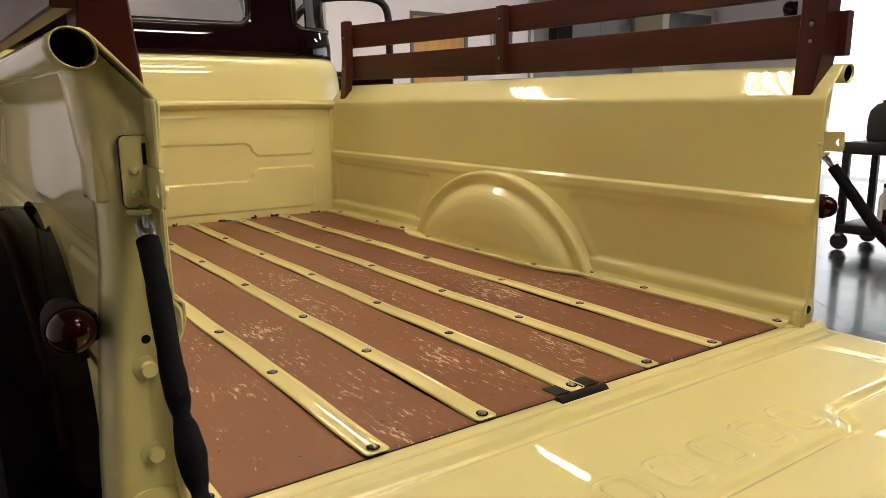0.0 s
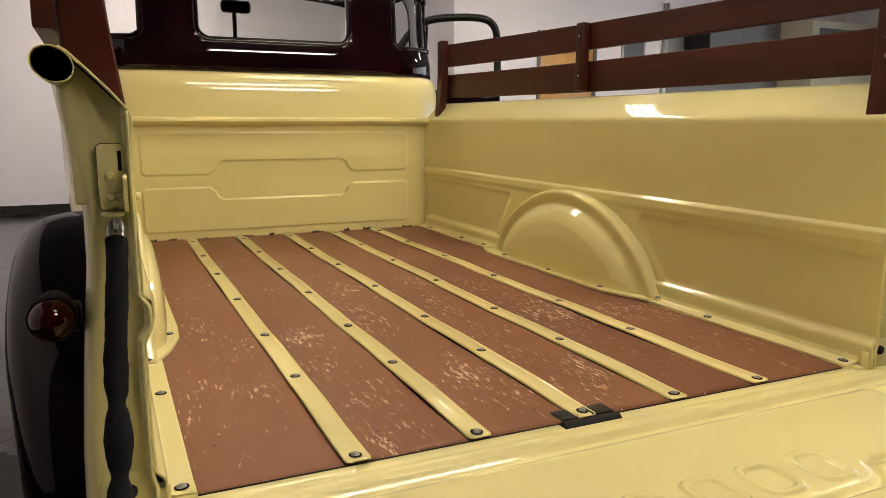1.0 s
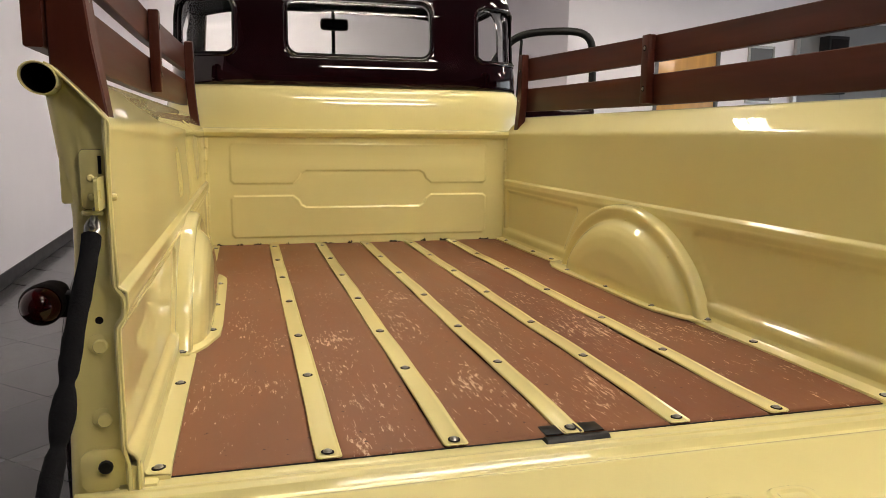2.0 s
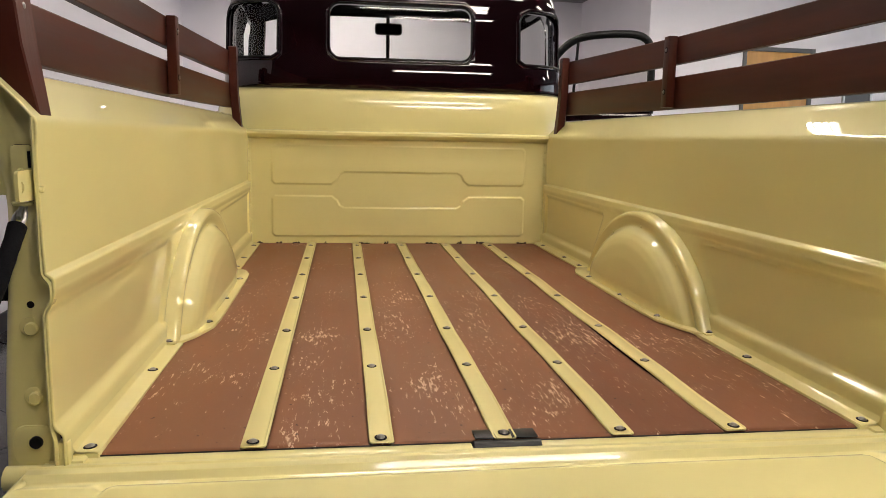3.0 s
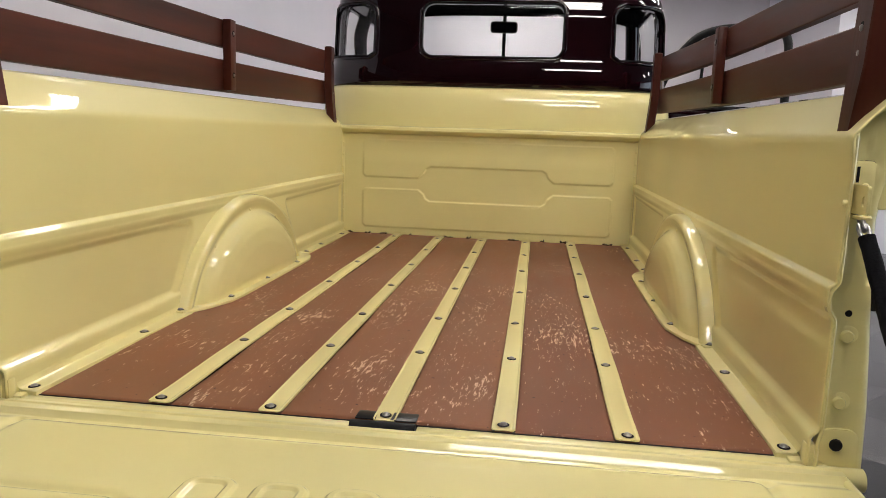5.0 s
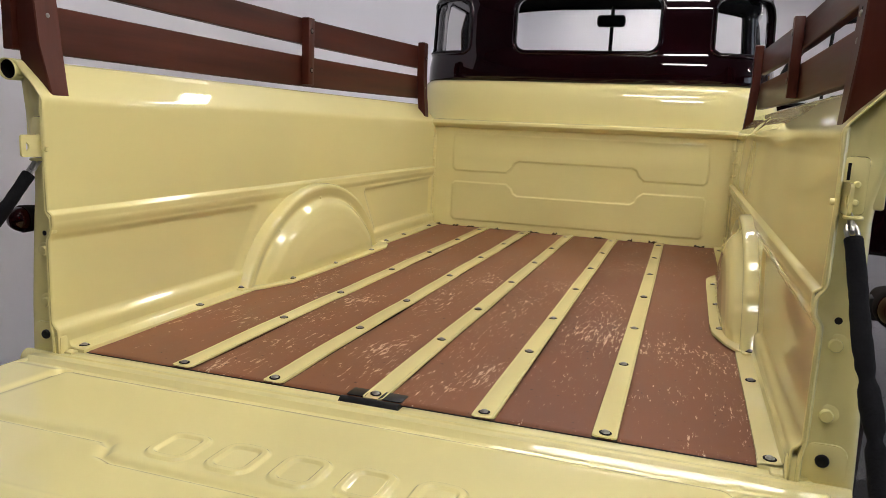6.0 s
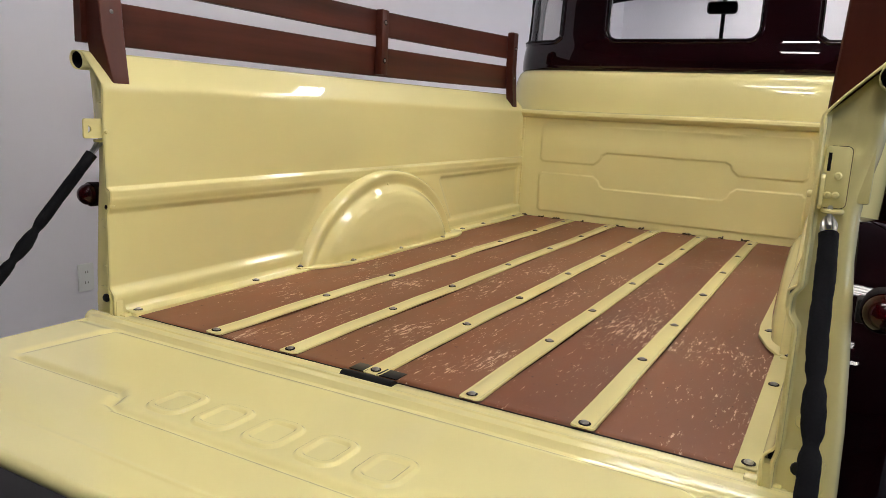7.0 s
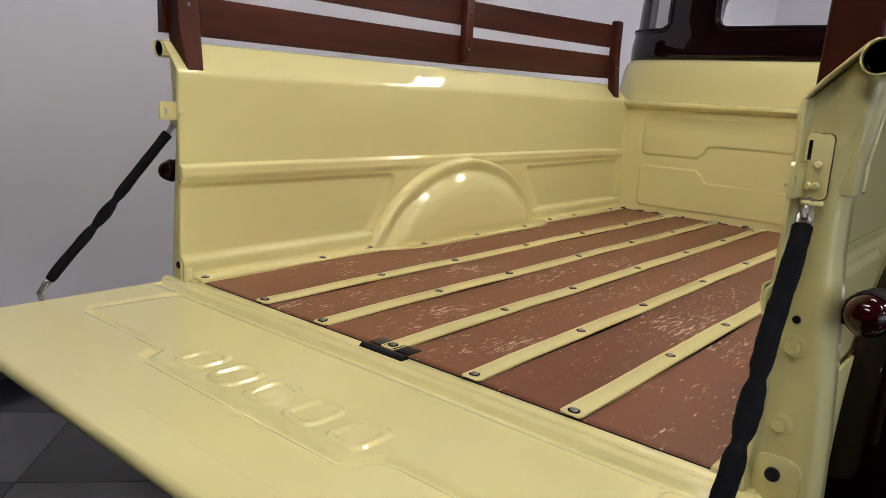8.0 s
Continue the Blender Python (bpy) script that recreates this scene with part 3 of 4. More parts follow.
def bed_side(s):
    zs = np.concatenate([np.linspace(0.69, 0.73, 6), np.linspace(0.734, 0.76, 14), np.linspace(0.766, 0.89, 14), np.linspace(0.893, 0.962, 48), np.linspace(0.98, 1.135, 14)])
    ys = np.linspace(YR, YF, 360)
    Y, Z = np.meshgrid(ys, zs, indexing="ij")
    X = WX - wall_relief(Y, Z)
    # crease and flare up to the rolled edge
    fl = [(WX, 1.142), (WX + 0.0015, 1.148), (WX + 0.006, 1.154), (0.640, 1.1705), (0.655, 1.1858), (0.667, 1.1982), (0.6765, 1.2078), (0.684, 1.2118)]
    wave = 0.0004 * np.sin(ys * 5.0 + s) + (0.0022 if s > 0 else 0.0008) * np.exp(-((ys - 1.28) / 0.10) ** 2) * np.sin(ys * 24) - 0.0010 * np.exp(-((ys - 0.10) / 0.05) ** 2)
    FX = np.array([[x for x, _ in fl] for _ in ys])
    FZ = np.array([[z + (wv if 0 < i < 4 else 0.0) for i, (_, z) in enumerate(fl)] for wv in wave])
    FY = np.repeat(ys[:, None], len(fl), 1)
    side = part("bed_side", sheet(s * np.concatenate([X, FX], 1), np.concatenate([Y, FY], 1), np.concatenate([Z, FZ], 1)), YELLOW, truck)
    thick(side, 0.003)
    # rolled tube along the top, open at the rear
    n = 24
    ring = []
    for k in range(n):
        w = 2 * math.pi * k / n
        ca, sa = 0.0205 * math.cos(w), 0.0170 * math.sin(w)
        ring.append((0.690 - 0.85 * ca - 0.53 * sa, 1.1945 - 0.53 * ca + 0.85 * sa))
    yy = np.linspace(-0.047, YF, 40)
    TX = np.array([[s * x for x, _ in ring + ring[:1]] for _ in yy])
    TZ = np.array([[z for _, z in ring + ring[:1]] for _ in yy])
    TY = np.repeat(yy[:, None], n + 1, 1)
    tube = part("rolled_edge", sheet(TX, TY, TZ), YELLOW, side)
    thick(tube, 0.0014)
    inner = [(0.690 + (x - 0.690) * 0.90, 1.1945 + (z - 1.1945) * 0.90) for x, z in ring]
    verts = [(s * x, y, z) for y in (-0.043, 0.5) for x, z in inner]
    faces = [(k, (k + 1) % n, n + (k + 1) % n, n + k) for k in range(n)] + [tuple(range(n, 2 * n))]
    part("tube_liner", (verts, faces), DARK, side, "dark inside of the rolled tube")
    # angle strips along the floor, in front of and behind the arch
    for y0, y1, scr in ((-0.018, 0.532, (0.0, 0.345)), (1.365, YF - 0.004, (1.45, 1.63, 1.93))):
        prof = [(0.574, FLOOR - 0.004), (0.5745, FLOOR + 0.004), (0.579, FLOOR + 0.0052), (0.599, FLOOR + 0.0055), (0.6035, FLOOR + 0.0072), (0.6062, FLOOR + 0.012), (0.6075, FLOOR + 0.020), (0.608, FLOOR + 0.0285), (0.6092, FLOOR + 0.030), (0.6110, FLOOR + 0.0296), (0.6115, FLOOR + 0.022)]
        v = np.linspace(y0, y1, 24)
        a = part("floor_angle", sheet(np.array([[s * x for x, _ in prof] for _ in v]), np.repeat(v[:, None], len(prof), 1), np.array([[z for _, z in prof] for _ in v])), YELLOW, truck)
        if y0 < 0:
            part("angle_end", boxed(min(s * 0.5735, s * 0.606), max(s * 0.5735, s * 0.606), -0.0178, 0.02, FLOOR - 0.02, FLOOR + 0.0030, bevel=0.001), YELLOW, a)
        for y in scr:
            screw(s * 0.590, y, FLOOR + 0.0056, a)
    part("lower_skirt", boxed(min(s * 0.625, s * 0.631), max(s * 0.625, s * 0.631), 0.04, 2.03, 0.54, 0.74, bevel=0.001), YELLOW, side)
    # stake pocket lips where the stakes enter the flare
    for y in (0.012, 1.955):
        part("stake_pocket", boxed(min(s * 0.634, s * 0.680), max(s * 0.634, s * 0.680), y - 0.034, y + 0.034, 1.05, 1.150, bevel=0.003), YELLOW, side)
    return side


def wheel_arch(s):
    low = 0.697 - AZ
    th = math.acos(low / AR) * np.sin(np.linspace(-math.pi / 2, math.pi / 2, 140))
    es = np.concatenate([np.linspace(0.0, 0.018, 22), np.linspace(0.020, 0.074, 40), np.linspace(0.076, AR - low, 40)])
    T, E = np.meshgrid(th, es, indexing="ij")
    E = np.minimum(E + 0.014 * step(0.70, 1.02, np.abs(T)), AR - low / np.cos(T))
    rim = E - 0.014 * step(0.70, 1.02, np.abs(T))
    Yg, Zg = AC + (AR - E) * np.sin(T), AZ + (AR - E) * np.cos(T)
    # a flat band standing off the side, then the domed inner face
    fine = np.linspace(-0.03, 0.33, 1801)
    prof = np.interp(fine, [0.0, 0.003, 0.004, 0.005, 0.007, 0.010, 0.014, 0.020, 0.030, 0.040, 0.046, 0.050, 0.056, 0.066, 0.080, 0.10, 0.14, 0.20, 0.30],
                     [-0.016, -0.006, 0.008, 0.022, 0.031, 0.0350, 0.0372, 0.0375, 0.0350, 0.0318, 0.0310, 0.0322, 0.0390, 0.0500, 0.0585, 0.0645, 0.0700, 0.0735, 0.0750])
    for width, start in ((9, 0.0), (61, 0.034)):
        kern = np.hanning(width)
        soft_prof = np.convolve(np.pad(prof, width // 2, "edge"), kern / kern.sum(), "valid")
        prof = np.where(fine > start, soft_prof, prof)
    d = np.interp(rim, fine, prof)
    d = d - 0.004 * step(0.730, 0.70, Zg) * step(0.05, 0.09, E)
    v, f = sheet(s * (WX - d), Yg, Zg)
    bm = bmesh.new()
    vs = [bm.verts.new(q) for q in v]
    for q in f:
        bm.faces.new([vs[i] for i in q])
    bmesh.ops.remove_doubles(bm, verts=bm.verts, dist=0.0002)
    arch = part("wheel_arch", bm, YELLOW, truck)
    # flange on the floor
    out = [(s * 0.622, 0.514), (s * 0.600, 0.516), (s * 0.580, 0.530), (s * 0.556, 0.580), (s * 0.532, 0.66), (s * 0.528, 0.74), (s * 0.529, 1.00), (s * 0.530, 1.24), (s * 0.532, 1.31),
           (s * 0.547, 1.365), (s * 0.566, 1.398), (s * 0.600, 1.410), (s * 0.622, 1.412)]
    if s < 0:
        out = out[::-1]
    part("flange", prism(out, FLOOR + 0.0015, FLOOR + 0.0075, 0.0012), YELLOW, arch)
    for yy in (0.697, 0.95, 1.224):
        screw(s * 0.550, yy, FLOOR + 0.0075, arch)
    screw(s * 0.602, 0.528, FLOOR + 0.0090, arch)
    part("corner_clip", boxed(min(s * 0.586, s * 0.615), max(s * 0.586, s * 0.615), 0.511, 0.545, FLOOR + 0.005, FLOOR + 0.0088, bevel=0.001), YELLOW, arch)
    for a in (40, 66, 92, 122, 145):
        w = radians(a)
        link("screw", SCREW_PAINTED, YELLOW, arch, "painted screw head", m=pose(s * (WX - 0.0285), AC + (AR - 0.046) * math.cos(w), AZ + (AR - 0.046) * math.sin(w), 0, -90 * s, 0))


def eyed_plate(x0, x1, outline, cy, cz, ry, rz):
    """A thin upright plate with an oval hole through it."""
    rings = []
    for x, hole in ((x0, 0), (x1, 0), (x1, 1), (x0, 1)):
        row = []
        for y, z in outline:
            w = math.atan2((z - cz), (y - cy))
            row.append((x, cy + ry * math.cos(w), cz + rz * math.sin(w)) if hole else (x, y, z))
        rings.append(row)
    n = len(outline)
    verts = [p for r in rings for p in r]
    faces = [(a * n + k, a * n + (k + 1) % n, ((a + 1) % 4) * n + (k + 1) % n, ((a + 1) % 4) * n + k) for a in range(4) for k in range(n)]
    return verts, faces if x1 < x0 else [f[::-1] for f in faces]


def flare_under(x):
    """Height of the underside of the flare, and of the rolled tube further out."""
    up = 1.15 + 1.03 * max(0.0, x - 0.624) - 0.001
    if x > 0.6722:
        up = min(up, 1.1945 - math.sqrt(max(0.0, 0.0180 ** 2 - (x - 0.690) ** 2)))
    return up


def rear_post(s):
    """The pressed steel post at the rear end of a bed side."""
    zs = np.concatenate([np.linspace(0.64, 0.88, 18), np.linspace(0.885, 0.955, 22), np.linspace(0.965, 1.15, 36)])
    rows_x, rows_y, rows_z = [], [], []
    for z in zs:
        inner = WX - 0.001 - 0.010 * float(np.exp(-((z - 0.925) / 0.020) ** 4)) - 0.004 * float(step(0.742, 0.730, z))
        outer = float(np.interp(z, [0.64, 0.767, 0.85, 0.92, 0.98, 1.035, 1.06, 1.10, 1.15], [0.692, 0.688, 0.682, 0.676, 0.670, 0.669, 0.671, 0.679, 0.689]))
        f = (z - 0.64) / 0.51
        pts = [(inner + 0.0035, -0.030), (inner + 0.003, -0.0415), (inner + 0.0048, -0.0425), (inner + 0.0058, -0.0415), (inner + 0.0066, -0.033), (inner + 0.010, -0.0275), (inner + 0.022, -0.025), *[(inner + 0.022 + (outer - 0.033 - inner) * q / 8, -0.0236) for q in range(1, 8)],
               (outer - 0.011, -0.0235), (outer - 0.006, -0.0222), (outer - 0.002, -0.0185), (outer, -0.013), (outer + 0.003, 0.0), (outer + 0.003, 0.03), (outer - 0.008, 0.055), (outer - 0.03, 0.058)]
        cut = max(0.0, f - 0.92) / 0.08
        rows_x.append([s * x for x, _ in pts])
        crumple = 0.0032 * float(step(1.02, 1.09, z))
        rows_y.append([y + (crumple * noise.noise(Vector((x * 95, s * 3, z * 75))) if 5 < j < 13 else 0.0) for j, (x, y) in enumerate(pts)])
        rows_z.append([z + cut * (flare_under(x) - 1.15) for x, _ in pts])
    post = part("rear_post", sheet(np.array(rows_x), np.array(rows_y), np.array(rows_z)), YELLOW, truck)
    thick(post, 0.003)
    face = -0.0240
    for z in (0.875, 0.780):
        b = part("bolt", lathe([(0.0092, 0), (0.0090, 0.0062), (0.0076, 0.0082), (0.0005, 0.0088)], pose(s * 0.646, face, z, 90), 12), YELLOW, post, "painted hexagon bolt")
        part("washer", lathe([(0.0132, -0.0005), (0.0132, 0.0022), (0.0115, 0.0030)], pose(s * 0.6485, face + 0.0005, z + 0.002, 90), 18), YELLOW, b)
    part("hole", lathe([(0.0048, 0), (0.0048, 0.0006), (0.001, 0.0007)], pose(s * 0.646, face - 0.0006, 0.907, 90), 14), DARK, post, "dark drilled hole")
    # latch plate with its hooked tab
    part("gasket", prism(rounded(min(s * 0.6286, s * 0.6567), max(s * 0.6286, s * 0.6567), 1.0433, 1.1152, 0.0065), face + 0.002, face - 0.0045, 0, "xzy"), SEAL, post, "dark seam round the latch plate")
    plate = part("latch_plate", prism(rounded(min(s * 0.629, s * 0.656), max(s * 0.629, s * 0.656), 1.044, 1.1145, 0.006), face + 0.002, face - 0.0075, 0.0008, "xzy"), YELLOW, post)
    part("tab", eyed_plate(s * 0.629, s * 0.633, rounded(-0.080, face - 0.002, 1.046, 1.084, 0.005), -0.068, 1.0635, 0.0042, 0.0080), YELLOW, plate)
    part("inner_bolt", lathe([(0.0045, -0.004), (0.0043, 0.0012), (0.0034, 0.0025), (0.0005, 0.0030)], pose(s * (WX - 0.002), -0.0385, 1.059, 0, -90 * s, 0), 12), YELLOW, plate)
    part("slot", boxed(min(s * 0.632, s * 0.6357), max(s * 0.632, s * 0.6357), face - 0.0082, face - 0.006, 1.086, 1.107), DARK, plate, "dark slot")
    for x, z in ((0.6445, 1.081), (0.6445, 1.0585), (0.6365, 1.058)):
        part("rivet", lathe([(0.0046, 0), (0.0044, 0.0025), (0.0028, 0.0042), (0.0003, 0.0045)], pose(s * x, face - 0.0073, z, 90), 10), YELLOW, plate)
    part("eye_lug", sweep([(s * 0.644 + 0.0095 * math.cos(w), face - 0.010 + 0.0105 * math.sin(w), 1.0405) for w in np.linspace(0, 2 * math.pi, 18)], 0.0030, 8, False), YELLOW, plate)
    # tailgate pivot
    piv = part("pivot_plate", prism(rounded(min(s * 0.622, s * 0.678), max(s * 0.622, s * 0.678), 0.685, 0.742, 0.016), face, face - 0.005, 0.0015, "xzy"), YELLOW, post)
    part("pivot_bolt", lathe([(0.0088, 0), (0.0088, 0.003), (0.0075, 0.005), (0.0005, 0.006)], pose(s * 0.648, face - 0.005, 0.719, 90), 12), BLACK, piv, "black pivot bolt")
    part("pivot_sleeve", sweep([(s * 0.622, -0.040, 0.674), (s * 0.684, -0.040, 0.674)], 0.0165, 16), YELLOW, post)
    return post


for s in (-1, 1):
    bed_side(s)
    wheel_arch(s)
    rear_post(s)


def front_panel():
    xs, zs = np.linspace(-WX - 0.008, WX + 0.008, 420), np.linspace(0.68, 1.125, 200)
    X, Z = np.meshgrid(xs, zs, indexing="ij")
    upper = [(-0.527, 0.950), (-0.515, 0.937), (-0.285, 0.937), (-0.262, 0.957), (-0.252, 0.978), (-0.235, 0.988), (0.235, 0.988), (0.252, 0.978),
             (0.262, 0.957), (0.285, 0.937), (0.515, 0.937), (0.527, 0.950), (0.527, 1.085), (0.515, 1.097), (-0.515, 1.097), (-0.527, 1.085)]
    lower = [(-0.527, 0.735), (-0.515, 0.722), (0.515, 0.722), (0.527, 0.735), (0.527, 0.878), (0.515, 0.890), (0.285, 0.890), (0.262, 0.872), (0.252, 0.852), (0.235, 0.842),
             (-0.235, 0.842), (-0.252, 0.852), (-0.262, 0.872), (-0.285, 0.890), (-0.515, 0.890), (-0.527, 0.878)]
    d = np.minimum(sdf(X, Z, upper), sdf(X, Z, lower))
    lift = 0.0045 * step(0.003, -0.005, d)
    lift = lift * (1 - 0.6 * step(0.995, 1.055, Z))
    lift = lift + 0.0012 * np.sin(X * 9 + Z * 6) * np.sin(Z * 14)
    p = part("front_panel", sheet(X, YF - lift, Z), YELLOW, truck)
    # rounded rail along the top edge
    prof = [(0.000, 1.120), (-0.010, 1.124), (-0.022, 1.130), (-0.028, 1.139), (-0.026, 1.148), (-0.018, 1.154), (-0.006, 1.156), (0.02, 1.154), (0.03, 1.148)]
    xs = np.linspace(-WX - 0.002, WX + 0.002, 40)
    part("top_rail", sheet(np.repeat(xs[:, None], len(prof), 1), np.array([[YF + a for a, _ in prof] for _ in xs]), np.array([[b + 0.001 * math.sin(6 * x) for _, b in prof] for x in xs])), YELLOW, p)
    for s in (-1, 1):
        f = part("corner_flange", boxed(min(s * 0.606, s * WX), max(s * 0.606, s * WX), YF - 0.0085, YF - 0.0055, 0.70, 1.12, bevel=0.001), YELLOW, p)
        for z in (0.735, 0.79, 0.85, 0.905, 0.98, 1.03, 1.08):
            link("rivet", SCREW_PAINTED, YELLOW, f, m=pose(s * 0.612, YF - 0.0085, z, 90, 0, 0) @ Matrix.Scale(0.6, 4))
    # torn sealing strip along the foot of the panel
    for x, w in ((-0.560, 0.040), (-0.50, 0.018), (-0.43, 0.022), (-0.31, 0.012), (-0.15, 0.034), (-0.06, 0.014), (0.13, 0.036), (0.25, 0.014), (0.34, 0.024), (0.52, 0.030)):
        bm = bmesh.new()
        for k in range(5):
            c = x + w * (k / 4 - 0.5)
            box(bm, c - w * 0.16, c + w * 0.16, YF - 0.013 - 0.010 * random.random(), YF - 0.004, FLOOR, FLOOR + 0.002 + 0.007 * random.random(), bevel=0.001)
        for v in bm.verts:
            v.co.z = max(FLOOR, v.co.z + 0.005 * noise.noise(v.co * 90))
            v.co.y += 0.006 * noise.noise(v.co * 70 + Vector((3, 1, 2)))
        part("torn_seal", bm, SEAL, p, "torn scrap of dark sealing strip")


front_panel()


def tailgate():
    """Hinged flat open; pressed panel with a stepped field and raised bars."""
    x0, x1, y0, y1 = -0.652, 0.652, -0.492, -0.0355
    xs = np.concatenate([np.linspace(x0, -0.242, 150), np.linspace(-0.240, 0.262, 460), np.linspace(0.264, x1, 150)])
    ys = np.concatenate([np.linspace(y0, -0.352, 60), np.linspace(-0.350, -0.196, 150), np.linspace(-0.193, -0.112, 30), np.linspace(-0.110, y1, 104)])
    X, Y = np.meshgrid(xs, ys, indexing="ij")
    field = [(-0.548, -0.088), (-0.533, -0.077), (0.527, -0.077), (0.542, -0.088), (0.560, -0.268), (0.545, -0.283), (0.286, -0.283), (0.266, -0.288), (0.246, -0.318), (0.224, -0.330),
             (-0.226, -0.330), (-0.250, -0.322), (-0.266, -0.294), (-0.284, -0.283), (-0.545, -0.283), (-0.560, -0.268)]
    d = sdf(X, Y, field)
    # a shallow pressed groove round a slightly sunken field; faint along the short sides
    groove = np.exp(-(d / 0.0085) ** 2) * (1 - 0.55 * step(0.535, 0.550, np.abs(X)) * step(-0.10, -0.13, Y)) * step(-0.080, -0.096, Y)
    z = 0.686 - 0.0068 * groove - 0.0010 * step(0.008, -0.008, d)
    # the hinge side: a soft dip, a nearly flat slope up to a low flange, and one fine rolled ridge
    slope = step(-0.0790, -0.0765, ys) * step(-0.0660, -0.0680, ys) * (0.60 + 34.0 * np.clip(ys + 0.0770, 0, 0.0095))
    rise = np.concatenate([[0], np.cumsum(np.diff(ys) * (slope[1:] + slope[:-1]) / 2)])
    z = z + rise[None, :] - 0.0045 * step(-0.104, -0.080, Y) + 0.0022 * np.exp(-((Y + 0.0470) / 0.0030) ** 2)
    # five raised rounded rings with sloping walls, plain shapes where the panel is embossed
    for k in range(5):
        cx = -0.174 + 0.0925 * k
        q = sdf(X, Y, rounded(cx - 0.0275, cx + 0.0275, -0.299, -0.231, 0.017, 6))
        wall = np.clip((0.0086 - np.abs(q)) / 0.0050, 0, 1)
        z = z + 0.0040 * wall * (0.90 + 0.10 * wall)
    z = z - 0.0006 * np.sin(X * 7 + 1) * np.sin(Y * 11) + 0.0009 * np.exp(-((Y + 0.431) / 0.0035) ** 2) * step(-0.45, -0.1, X)
    t = part("tailgate", sheet(X, Y, z), YELLOW, truck)
    # rolled outer edge and folded sides
    part("outer_roll", sweep([(x, -0.492, 0.6745) for x in np.linspace(x0, x1, 12)], 0.0115, 16), YELLOW, t)
    for s in (-1, 1):
        part("side_fold", sweep([(s * 0.652, y, 0.6775) for y in np.linspace(-0.49, -0.034, 8)], 0.0088, 12), YELLOW, t)
        loop = sweep([(s * 0.664 + 0.010 * math.cos(w) * s, -0.322, 0.694 + 0.011 * math.sin(w)) for w in np.linspace(0, 2 * math.pi, 14)], 0.0028, 8, False)
        part("chain_eye", loop, STEEL, t, "zinc eye for the chain")
    part("back_skin", boxed(x0 + 0.004, x1 - 0.004, -0.485, -0.036, 0.655, 0.662, bevel=0.002), YELLOW, t)
    # the hinge side: two folded strips with a gap at the hinge
    for a, b in ((-0.640, -0.052), (0.052, 0.640)):
        bm = boxed(a, b, -0.0340, -0.0125, 0.640, 0.6888, bevel=0.002)
        part("rear_sill", bm, YELLOW, truck)
    # shade in the gap behind the plank ends, put in as a black strip
    part("gap_shade", boxed(-0.60, 0.60, -0.0127, -0.0106, 0.655, 0.6899, bevel=0.001), RUBBER, truck, "black strip put in for the shade between planks and sill")
    h = part("centre_hinge", boxed(-0.046, 0.050, -0.012, 0.021, FLOOR + 0.0005, FLOOR + 0.0024, bevel=0.0008), BLACK, truck, "black steel hinge")
    part("knuckle", sweep([(x, -0.0225, 0.6830) for x in (-0.0505, -0.02, 0.02, 0.0505)], 0.0118, 18), BLACK, h)
    part("under_sill", boxed(-0.64, 0.64, -0.010, 0.05, 0.58, 0.668, bevel=0.004), BLACK, truck)
    for s in (-1, 1):
        part("wall_foot_end", boxed(min(s * 0.604, s * 0.6225), max(s * 0.604, s * 0.6225), -0.0405, -0.022, 0.66, 0.722, bevel=0.005), YELLOW, truck)
        part("corner_filler", boxed(min(s * 0.588, s * 0.634), max(s * 0.588, s * 0.634), -0.034, 0.02, 0.64, FLOOR + 0.001, bevel=0.003), YELLOW, truck)
    part("bed_underside", boxed(-0.61, 0.61, 0.05, 2.0, 0.63, 0.668), DARK, truck)
    part("frame_rail", boxed(-0.42, -0.34, 0.02, 4.2, 0.46, 0.60, bevel=0.006), BLACK, truck)
    part("frame_rail", boxed(0.34, 0.42, 0.02, 4.2, 0.46, 0.60, bevel=0.006), BLACK, truck)


tailgate()


def chain(s):
    a, b = Vector((s * 0.642, -0.040, 1.034)), Vector((s * 0.666, -0.322, 0.703))
    d = b - a
    us = np.linspace(0.055, 0.94, 76)
    rad, pts = [], []
    for u in us:
        r = 0.0108 + 0.0003 * math.sin(u * 40 + s) - 0.003 * math.exp(-((u - 0.46) / 0.02) ** 2) - 0.0035 * math.exp(-((u - 0.62) / 0.018) ** 2) + 0.0018 * math.exp(-((u - 0.54) / 0.03) ** 2)
        r -= 0.003 * float(step(0.92, 0.945, u))
        rad.append(r)
        pts.append(a + d * float(u) + Vector((0.001 * math.sin(u * 13), 0, 0.0008 * math.sin(u * 11 + s) - 0.004 * math.sin(math.pi * u))))
    bm_shape = sweep(pts, rad, 14)
    vs = [Vector(v) + 0.0009 * Vector((noise.noise(Vector(v) * 90), noise.noise(Vector(v) * 90 + Vector((5, 0, 0))), noise.noise(Vector(v) * 70))) for v in bm_shape[0]]
    c = part("tailgate_chain", (vs, bm_shape[1]), SLEEVE, truck, "chain in a wrinkled black fabric sleeve")
    for k, u in enumerate((0.0, 0.032, 0.955, 0.985)):
        loop = [a + d * u + Vector((0.0065 * math.cos(w) * (k % 2), 0.0065 * math.cos(w) * ((k + 1) % 2), 0)) + d.normalized() * 0.0135 * math.sin(w) for w in np.linspace(0, 2 * math.pi, 12)]
        part("chain_link", sweep(loop, 0.0030, 8, False), STEEL, c, "zinc chain link")


for s in (-1, 1):
    chain(s)


